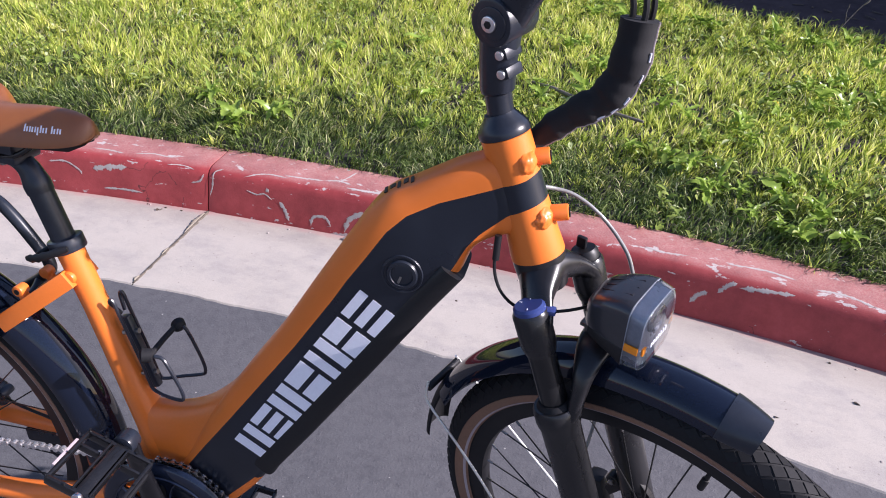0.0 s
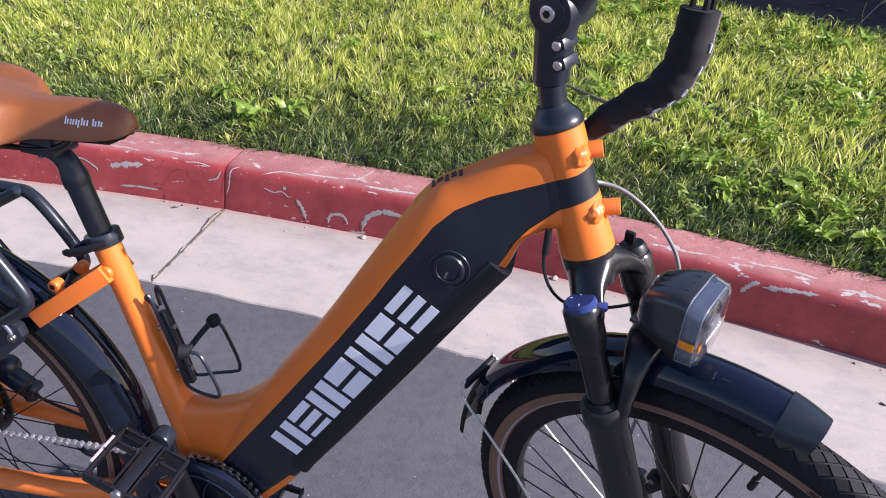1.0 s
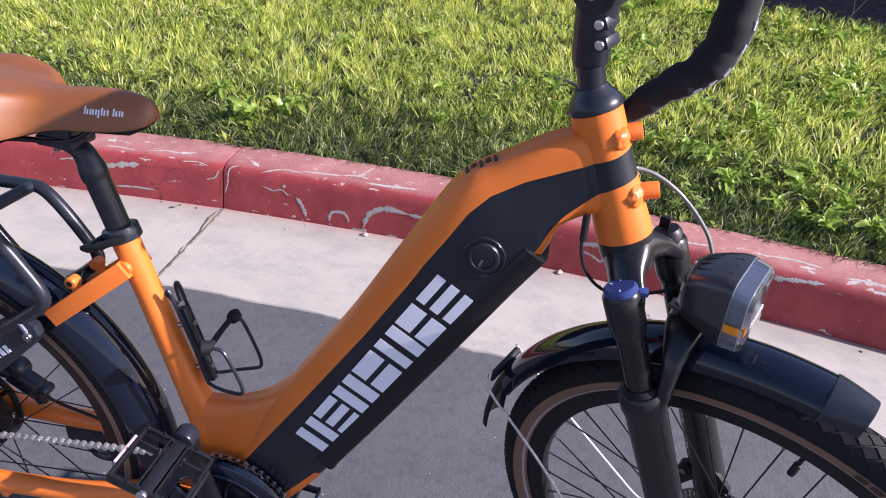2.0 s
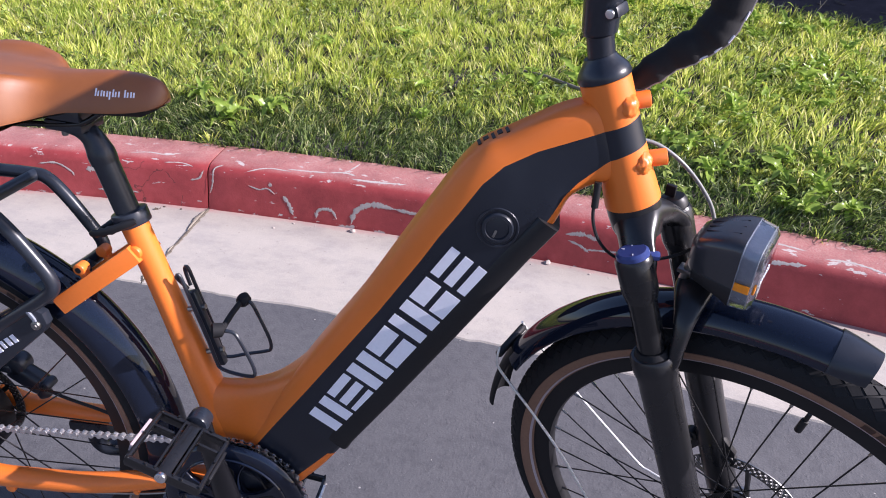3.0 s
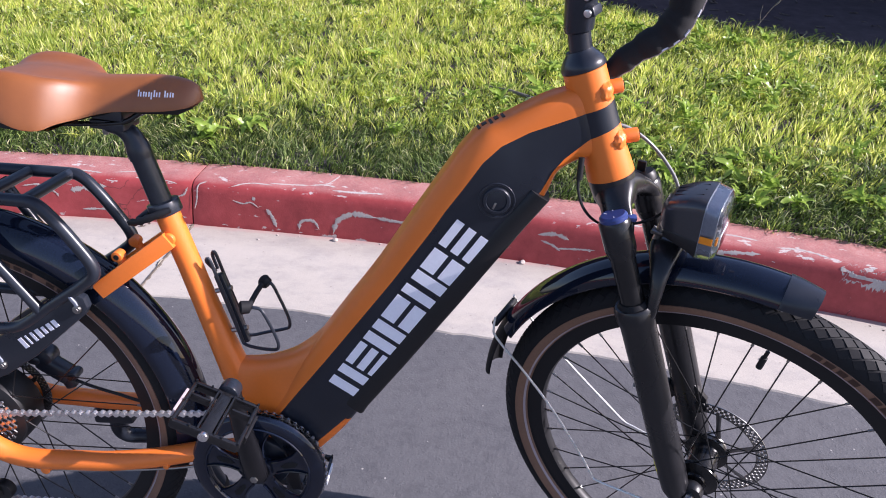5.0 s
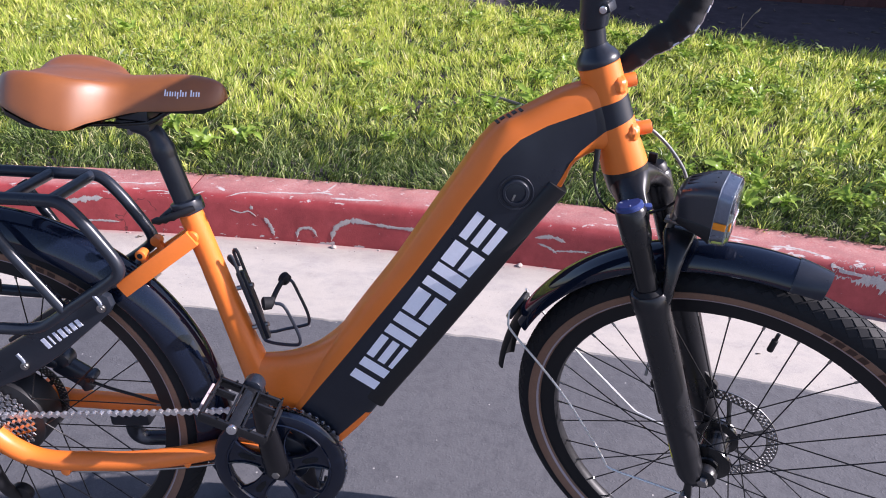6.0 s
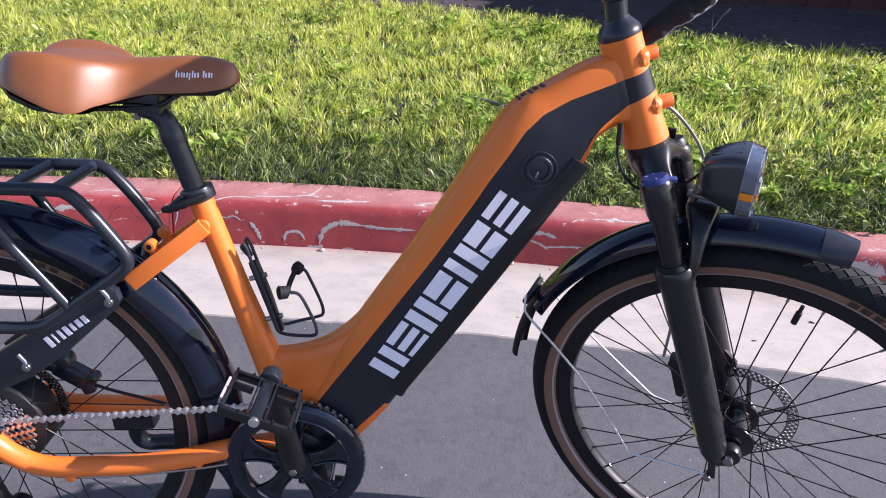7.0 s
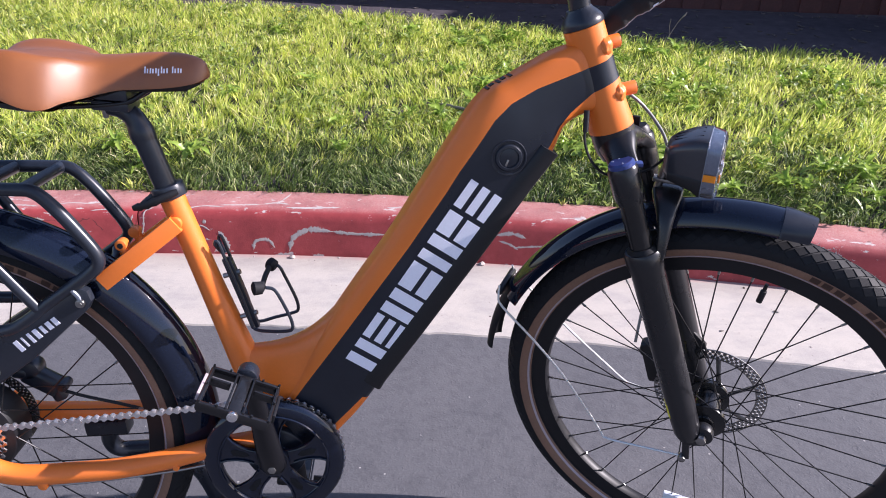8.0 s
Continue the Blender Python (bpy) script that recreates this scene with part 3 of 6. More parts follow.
for n, (line, width) in enumerate((
        ([(-0.015, 0.013), (-0.001, 0.061), (0.036, 0.088), (0.078, 0.097), (0.14, 0.09)], 0.017), ([(0.13, 0.092), (0.222, 0.085), (0.335, 0.086)], 0.010),
        ([(-0.145, 0.015), (-0.141, 0.042), (-0.12, 0.054), (-0.088, 0.052), (-0.068, 0.025)], 0.010), ([(-0.270, 0.082), (-0.248, 0.055), (-0.231, 0.017)], 0.013),
        ([(-0.325, 0.118), (-0.312, 0.116)], 0.012), ([(-0.417, 0.150), (-0.336, 0.180), (-0.25, 0.178)], 0.005), ([(-0.27, 0.190), (-0.207, 0.192), (-0.123, 0.20)], 0.008),
        ([(-0.12, 0.20), (-0.072, 0.215), (-0.022, 0.205)], 0.009), ([(-0.07, 0.205), (-0.05, 0.25), (-0.035, 0.30)], 0.006), ([(-0.03, 0.180), (0.066, 0.182), (0.166, 0.192)], 0.010), ([(0.332, 0.205), (0.404, 0.208)], 0.007),
        ([(0.728, 0.103), (0.787, 0.112), (0.837, 0.099)], 0.012), ([(0.74, 0.084), (0.78, 0.073), (0.812, 0.055)], 0.007), ([(0.80, 0.062), (0.85, 0.068), (0.93, 0.075)], 0.006),
        ([(1.172, 0.046), (1.19, 0.076), (1.215, 0.093)], 0.013), ([(1.243, 0.099), (1.268, 0.131), (1.29, 0.142)], 0.012), ([(1.301, 0.131), (1.362, 0.140), (1.452, 0.150)], 0.012),
        ([(-1.203, 0.107), (-1.133, 0.115), (-1.078, 0.089), (-1.067, 0.073)], 0.006), ([(-1.019, 0.100), (-0.96, 0.113), (-0.879, 0.123)], 0.018), ([(-1.035, 0.186), (-0.966, 0.185), (-0.904, 0.177)], 0.006),
        ([(-0.62, 0.10), (-0.585, 0.112), (-0.57, 0.14)], 0.006), ([(-0.545, 0.06), (-0.535, 0.10), (-0.53, 0.15), (-0.50, 0.17)], 0.005), ([(-0.40, 0.105), (-0.36, 0.095), (-0.33, 0.102), (-0.30, 0.085)], 0.005), ([(-0.86, 0.185), (-0.80, 0.20), (-0.73, 0.195), (-0.69, 0.21)], 0.007), ([(0.44, 0.195), (0.52, 0.20), (0.58, 0.21)], 0.006), ([(1.0, 0.20), (1.06, 0.19), (1.14, 0.205)], 0.007), ([(1.25, 0.21), (1.36, 0.225), (1.45, 0.215)], 0.009), ([(1.5, 0.19), (1.58, 0.20), (1.66, 0.18)], 0.010), ([(1.69, 0.150), (1.741, 0.135), (1.824, 0.125), (1.90, 0.10)], 0.055), ([(-0.98, 0.03), (-0.90, 0.035), (-0.82, 0.033)], 0.007), ([(-0.72, 0.155), (-0.66, 0.160), (-0.61, 0.15)], 0.004))):
    bare_strip(line, width, n)
ground_rings = [(10.205, -0.05), (10.207, 0.125)] + [(r, lawn_height(r)) for r in (10.3, 10.6, 11, 11.5, 12, 12.6, 13.4)] + [(16, 0.5), (30, 0.5), (80, 0.5), (250, 0.5), (600, 0.5)]
polar_sheet("ground", ground_rings, soil, "dark bare soil under and beyond the lawn")


# ---- the bicycle: x forward, y to its left, z up, from the rear wheel's foot ----
bike = thing("electric_bicycle", "orange and black step-through electric bicycle on its kickstand by the kerb", "bicycle",
             pose(-0.18814, -0.80473, 0, -3.3, 0, 5.4))
HEAD = Vector((0.9635, 0, 0.970))
AXIS = Vector((-0.3616, 0, 0.9323)).normalized()
STEER = Matrix.Translation(HEAD) @ Matrix.Rotation(radians(-29.25), 4, AXIS) @ Matrix.Translation(-HEAD)


def steered(bm):
    return moved(bm, STEER)


def along(s):
    return HEAD + AXIS * s


# frame
def beam():
    """The down tube: stations of top, bottom and half width, from the head to the bottom bracket."""
    st = [((0.976, 0.936), (1.000, 0.860), 0.0205), ((0.956, 0.945), (0.988, 0.856), 0.0262), ((0.923, 0.9355), (0.9635, 0.847), 0.0292), ((0.8935, 0.919), (0.9435, 0.831), 0.0322),
          ((0.862, 0.9005), (0.933, 0.8035), 0.0355), ((0.835, 0.885), (0.920, 0.778), 0.0388), ((0.812, 0.8605), (0.9065, 0.7605), 0.0406),
          ((0.7905, 0.827), (0.8915, 0.7335), 0.0412), ((0.743, 0.750), (0.847, 0.6666), 0.0412), ((0.6913, 0.6644), (0.790, 0.5826), 0.0412),
          ((0.645, 0.5965), (0.737, 0.5066), 0.0412), ((0.602, 0.5316), (0.690, 0.4386), 0.0410), ((0.5675, 0.475), (0.649, 0.376), 0.0400),
          ((0.537, 0.417), (0.612, 0.330), 0.037), ((0.505, 0.365), (0.570, 0.285), 0.036)]
    tops, bots = smooth_line([(a[0], 0, a[1]) for a, b, w in st], 5), smooth_line([(b[0], 0, b[1]) for a, b, w in st], 5)
    ws = smooth_line([(w, 0, 0) for a, b, w in st], 5)
    rings = []
    for t, b, w in zip(tops, bots, ws):
        c, h = (t + b) / 2, (t - b) / 2
        ring = []
        for k in range(32):
            a = 2 * math.pi * k / 32
            ca, sa = math.cos(a), math.sin(a)
            q = 0.42
            ring.append(c + h * math.copysign(abs(sa) ** q, sa) + Vector((0, w.x * math.copysign(abs(ca) ** q, ca), 0)))
        rings.append(ring)
    return loft(rings)


down_tube = part("down_tube", beam(), frame_paint, bike, "orange hydroformed down tube with a black side panel")
head_tube = part("head_tube", lathe([(0.0, 0.0), (0.026, 0.0), (0.0285, -0.002), (0.0285, -0.03), (0.0285, -0.07), (0.030, -0.115), (0.0325, -0.147), (0.0325, -0.152), (0.030, -0.154), (0.0, -0.154)], HEAD, AXIS, n=40), frame_paint, bike, "orange head tube with a black band")
for root, tip in (((0.982, -0.002, 0.9425), (1.0165, -0.001, 0.951)), ((1.008, -0.003, 0.8785), (1.0465, -0.003, 0.8875))):
    bm = rod(root, tip, 0.0098, n=18, bevel=0.0015)
    w = (Vector(tip) - Vector(root)).normalized()
    port = part("cable_port", bm, orange_paint, bike)
    bm = bmesh.new()
    bmesh.ops.create_icosphere(bm, subdivisions=4, radius=1.0)
    for v in bm.verts:
        crust = 1 + 0.10 * noise.noise(v.co * 2.3 + Vector(root) * 60) + 0.09 * noise.noise(v.co * 6.0 + Vector(root) * 30)
        v.co = Vector((root[0] + 0.009, -0.0125, root[2] + 0.001)) + Vector((v.co.x * 0.0125, v.co.y * 0.0165, v.co.z * 0.0150)) * crust
    part("weld_bead", bm, orange_paint, port, "rough orange-painted weld bead", 80)
    part("port_plug", rod(Vector(tip) - w * 0.002, Vector(tip) + w * 0.0015, 0.0062, n=14), plastic_black, port, "black rubber plug")


def cover():
    out = [((0.937, 0.794), (0.925, 0.800)), ((0.905, 0.748), (0.886, 0.752)), ((0.8256, 0.627), (0.8076, 0.637)), ((0.744, 0.5056), (0.727, 0.5166)), ((0.686, 0.422), (0.670, 0.435)), ((0.679, 0.409), (0.664, 0.421))]
    rings = []
    for (ox, oz), (ix, iz) in out:
        o, i = Vector((ox, 0, oz)), Vector((ix - 0.018, 0, iz + 0.012))
        ring = []
        for k in range(20):
            a = 2 * math.pi * k / 20
            ca, sa = math.cos(a), math.sin(a)
            ring.append((o + i) / 2 + (i - o) / 2 * math.copysign(abs(sa) ** 0.5, sa) + Vector((0, 0.0428 * math.copysign(abs(ca) ** 0.45, ca), 0)))
        rings.append(ring)
    return loft(rings)


part("battery_cover", cover(), plastic_black, bike, "black plastic battery cover under the down tube")


web = [(0.450, 0.484, 0.36, 0.021), (0.468, 0.475, 0.31, 0.024), (0.488, 0.4755, 0.285, 0.0262), (0.510, 0.479, 0.275, 0.028), (0.535, 0.487, 0.275, 0.0298), (0.560, 0.4995, 0.285, 0.0315), (0.582, 0.5165, 0.30, 0.033), (0.602, 0.536, 0.33, 0.0345), (0.619, 0.556, 0.37, 0.0350), (0.634, 0.5775, 0.42, 0.0350)]
tops, lows = smooth_line([(x, w, z) for x, z, b, w in web], 5), smooth_line([(x, w, b) for x, z, b, w in web], 5)
part("gusset", loft([[Vector((t.x, t.y * math.copysign(abs(math.cos(q)) ** 0.75, math.cos(q)), (t.z + l.z) / 2 + (t.z - l.z) / 2 * math.copysign(abs(math.sin(q)) ** 0.45, math.sin(q)))) for q in [2 * math.pi * k / 40 for k in range(40)]] for t, l in zip(tops, lows)]), orange_paint, bike)
part("seat_tube", tube([(0.3755, 0, 0.727), (0.383, 0, 0.702), (0.4025, 0, 0.638), (0.4195, 0, 0.579), (0.444, 0, 0.497), (0.462, 0, 0.440), (0.490, 0, 0.345)], [0.0188, 0.0184, 0.0184, 0.0195, 0.0222, 0.025, 0.03], n=24), orange_paint, bike)
part("bottom_bracket", rod((0.503, -0.0415, 0.290), (0.503, 0.0415, 0.290), 0.050, n=36, bevel=0.006), satin_black, bike, "black bottom bracket cover")
for s in (-1, 1):
    y = s
    pts = [(0.030, 0.070 * y, 0.332), (0.052, 0.069 * y, 0.309), (0.085, 0.067 * y, 0.288), (0.125, 0.066 * y, 0.281), (0.190, 0.064 * y, 0.283), (0.255, 0.061 * y, 0.286), (0.330, 0.053 * y, 0.295), (0.400, 0.042 * y, 0.307), (0.470, 0.030 * y, 0.312)]
    if s > 0:
        pts = [(x, yy, 0.3365 if x < 0.04 else 0.318 if x < 0.06 else 0.311 + (0.003 if x > 0.2 else 0)) for x, yy, z in pts]
    stay = part("chain_stay", tube(smooth_line(pts, 4), [0.0165] * 33, n=16), orange_paint, bike)
    if s < 0:
        for x, z, gr in ((0.1438, 0.2690, 0.0080), (0.348, 0.286, 0.0050)):
            part("cable_guide", rod((x, -0.080 if gr > 0.006 else -0.066, z), (x, -0.050, z), gr, n=14, bevel=0.001), orange_paint, stay)
    m = Matrix.Translation((0.3305, 0.034 * y, 0.647)) @ Matrix.Rotation(radians(-37.2), 4, "Y")
    arm = part("seat_stay", block((0.140, 0.012, 0.026), m @ Matrix.Rotation(radians(-9 * y), 4, "Z"), 0.0015), orange_paint, bike)
    part("rack_boss", join(rod((0.306, 0.019 * y, 0.659), (0.306, 0.035 * y, 0.659), 0.0085, n=18, bevel=0.0015), rod((0.312, 0.028 * y, 0.645), (0.307, 0.027 * y, 0.658), 0.007)), orange_paint, arm)
    part("boss_bore", rod((0.306, 0.034 * y, 0.659), (0.306, 0.0356 * y, 0.659), 0.0042, n=12), plastic_black, arm, "dark threaded hole")
    part("seat_stay_collar", rod((0.383, 0.010 * y, 0.688), (0.383, 0.024 * y, 0.688), 0.0100, n=18, bevel=0.003), orange_paint, arm)
part("cable_run", tube(smooth_line([(0.06, -0.066, 0.272), (0.14, -0.068, 0.262), (0.25, -0.064, 0.268), (0.36, -0.056, 0.278), (0.44, -0.04, 0.287)], 4), 0.0025, n=8), dull_steel, bike, "grey gear cable under the chain stay")


# printed marks on the frame
def mark(cells, at_x, at_z, wu, wv, y, name, material, parent, thick=0.0003):
    """Plain blocks printed on a side face; cells of u0, u1, v0, v1 along wu and wv from a corner."""
    for quad in cells:
        bm = bmesh.new()
        vs = []
        for yy in (y, y - math.copysign(thick, -y) * -1 if y > 0 else y - thick):
            vs.append([bm.verts.new((at_x + wu[0] * a + wv[0] * b, yy, at_z + wu[1] * a + wv[1] * b)) for a, b in quad])
        bm.faces.new(vs[0])
        bm.faces.new(vs[1][::-1])
        n = len(quad)
        for i in range(n):
            bm.faces.new((vs[0][i], vs[1][i], vs[1][(i + 1) % n], vs[0][(i + 1) % n]))
        part(name, bm, material, parent)


def bar(u0, u1, v0, v1, skew=0.0):
    return [(u0, v0), (u1, v0), (u1 + skew, v1), (u0 + skew, v1)]


UP, ACROSS = (0.5435, 0.8394), (0.8394, -0.5435)
WORD = []
for u0, u1, rows in ((0.0, 0.017, 1), (0.027, 0.044, 1), (0.050, 0.095, 3), (0.101, 0.119, 1), (0.126, 0.145, 1), (0.151, 0.197, 2), (0.205, 0.221, 1), (0.231, 0.249, 1), (0.254, 0.292, 2), (0.300, 0.346, 3)):
    gap = 0.0075
    hh = (0.054 - gap * (rows - 1)) / rows
    for j in range(rows):
        WORD.append(bar(u0, u1, j * (hh + gap), j * (hh + gap) + hh))
for side in (-1, 1):
    mark(WORD, 0.6235, 0.4715, UP, ACROSS, 0.0415 * side, "print_block", white_print, down_tube)
for k, (u, w, l) in enumerate(((0.0, 0.004, 0.016), (0.008, 0.007, 0.010), (0.018, 0.004, 0.018), (0.026, 0.006, 0.012), (0.036, 0.004, 0.016))):
    part("emblem_mark", block((w, l, 0.0012), pose(0.832 + u * 0.87, -0.008 + 0.005 * (k % 2), 0.8846 + u * 0.50, 0, -30, 12), 0.0), emblem_black, down_tube)
key = part("key_lock", lathe([(0.0, 0.0025), (0.012, 0.0025), (0.0135, 0.002), (0.0145, 0.0042), (0.018, 0.004), (0.0195, 0.002), (0.020, 0.0), (0.0, 0.0)], (0.8635, -0.0402, 0.7925), (0, -1, 0), n=36), satin_black, bike, "black battery key lock with a rubber ring")
part("key_slot", block((0.003, 0.002, 0.010), pose(0.861, -0.0429, 0.7855, 0, 20, 0), 0.0005), dull_steel, key, "bright key slot")
part("lock_ring", lathe([(0.0225, 0.0), (0.0232, 0.0016), (0.0252, 0.0018), (0.0260, 0.0)], (0.8635, -0.0402, 0.7925), (0, -1, 0), n=36), satin_black, key)

# seat post, clamp, saddle
post = part("seat_post", tube([(0.3745, 0, 0.726), (0.3505, 0, 0.808), (0.347, 0, 0.818)], 0.0162, n=20), satin_black, bike)
part("post_head", join(tube(smooth_line([(0.3505, 0, 0.806), (0.3452, 0, 0.825), (0.3375, 0, 0.841), (0.3235, 0, 0.850), (0.306, 0, 0.853)], 4), [0.0172, 0.0176, 0.0178, 0.0176, 0.0166, 0.0156, 0.0150, 0.0146, 0.0142, 0.0138, 0.0134, 0.0130, 0.0126, 0.0122, 0.0118, 0.0112, 0.010], n=18), join(block((0.050, 0.050, 0.014), pose(0.318, 0, 0.858, 0, 4, 0), 0.004), block((0.044, 0.056, 0.016), pose(0.322, 0, 0.874, 0, 4, 0), 0.004))), satin_black, post, "black post head with saddle clamp")
for x in (0.302, 0.336):
    part("clamp_screw", rod((x, 0, 0.838), (x, 0, 0.878), 0.0042, n=10, bevel=0.001), dull_steel, post)
clamp = part("seat_clamp", rod((0.3772, 0, 0.722), (0.3715, 0, 0.741), 0.0240, n=28, bevel=0.002), satin_black, bike, "black quick-release seat clamp")
part("clamp_lever", join(tube(smooth_line([(0.394, -0.024, 0.738), (0.374, -0.031, 0.730), (0.350, -0.032, 0.720), (0.330, -0.028, 0.714)], 4), [0.004, 0.0052, 0.0058, 0.0056, 0.0054, 0.0054, 0.0066, 0.0050, 0.0068, 0.0050, 0.0066, 0.0052, 0.004], n=12, flat=0.6), rod((0.342, -0.02, 0.716), (0.342, 0.02, 0.716), 0.0060, bevel=0.002)), plastic_black, clamp)


def saddle_shell():
    # x, half width, height of the rim, height of the crown at the middle, height at the wings
    st = [(0.449, 0.004, 0.898, 0.905, 0), (0.444, 0.015, 0.893, 0.916, 0), (0.433, 0.024, 0.889, 0.9225, 0), (0.415, 0.030, 0.886, 0.9265, 0), (0.392, 0.034, 0.884, 0.928, 0), (0.365, 0.037, 0.883, 0.927, 0),
          (0.340, 0.040, 0.882, 0.925, 0.001), (0.318, 0.045, 0.878, 0.924, 0.002), (0.302, 0.053, 0.873, 0.924, 0.007), (0.290, 0.064, 0.870, 0.925, 0.012), (0.278, 0.079, 0.867, 0.926, 0.017), (0.264, 0.093, 0.861, 0.9275, 0.021), (0.244, 0.101, 0.863, 0.929, 0.024), (0.222, 0.104, 0.873, 0.930, 0.024), (0.190, 0.099, 0.888, 0.928, 0.021), (0.170, 0.085, 0.896, 0.924, 0.015), (0.157, 0.066, 0.898, 0.917, 0.006), (0.150, 0.042, 0.903, 0.910, 0.0)]
    lines = [smooth_line([(s[0], s[1], s[i]) for s in st], 3) for i in (2, 3, 4)]
    rings = []
    for a, b, c in zip(*lines):
        x, w, rim, crown, wing = a.x, max(0.003, a.y), a.z, b.z, c.z
        ring = []
        for k in range(33):
            t = -1 + 2 * k / 32
            sx = math.sin(t * math.pi / 2)
            dome = max(0.0, 1 - abs(sx) ** 2.1) ** 0.72
            hump = (wing * 1.12) * math.exp(-((abs(sx) - 0.72) / 0.22) ** 2)
            bulge = 1 + 0.03 * math.sin(min(1, dome) * math.pi)
            ring.append(Vector((x, -w * sx * bulge, rim + (crown - rim) * dome + hump)))
        for k in range(1, 8):
            t = k / 8
            ring.append(Vector((x, w * (1 - 2 * t) * 0.96, rim - 0.004 + 0.006 * math.sin(t * math.pi))))
        rings.append(ring)
    return loft(rings)


shell = saddle_shell()
saddle_tree = BVHTree.FromBMesh(shell)
seat = part("saddle", shell, leather, bike, "brown leatherette saddle with raised rear wings", 60)
base_ring = [(0.438, 0.012, 0.892), (0.42, 0.023, 0.884), (0.38, 0.030, 0.884), (0.34, 0.030, 0.884), (0.30, 0.040, 0.876), (0.26, 0.078, 0.867), (0.238, 0.097, 0.866), (0.215, 0.100, 0.870), (0.185, 0.093, 0.882), (0.165, 0.074, 0.892), (0.155, 0.050, 0.898)]
rings = [[Vector((x, w * c, z + dz)) for c, dz in ((1, 0.006), (1, 0.0), (0.8, -0.006), (0, -0.004), (-0.8, -0.006), (-1, 0.0), (-1, 0.006), (0, 0.01))] for x, w, z in base_ring]
part("saddle_base", loft(rings), plastic_black, seat)
for s in (-1, 1):
    part("saddle_rail", tube(smooth_line([(0.392, 0.012 * s, 0.888), (0.370, 0.016 * s, 0.880), (0.350, 0.021 * s, 0.867), (0.328, 0.022 * s, 0.861), (0.27, 0.024 * s, 0.858), (0.235, 0.034 * s, 0.859), (0.205, 0.044 * s, 0.868)], 4), 0.0038, n=10), stanchion_black, seat)
    for k in range(7):
        x, z = 0.3725 + k * 0.0070, 0.9065
        for dx, h0, h1 in ((0.0, -0.003, 0.005 if k in (0, 3, 5) else 0.003), (0.0032, -0.003 if k != 2 else -0.006, 0.0025)):
            if k == 4 and dx:
                continue
            decal("saddle_mark", [(x + dx, z + h0), (x + dx + 0.0017, z + h0), (x + dx + 0.0017, z + h1), (x + dx, z + h1)], s, saddle_tree, white_print, seat)


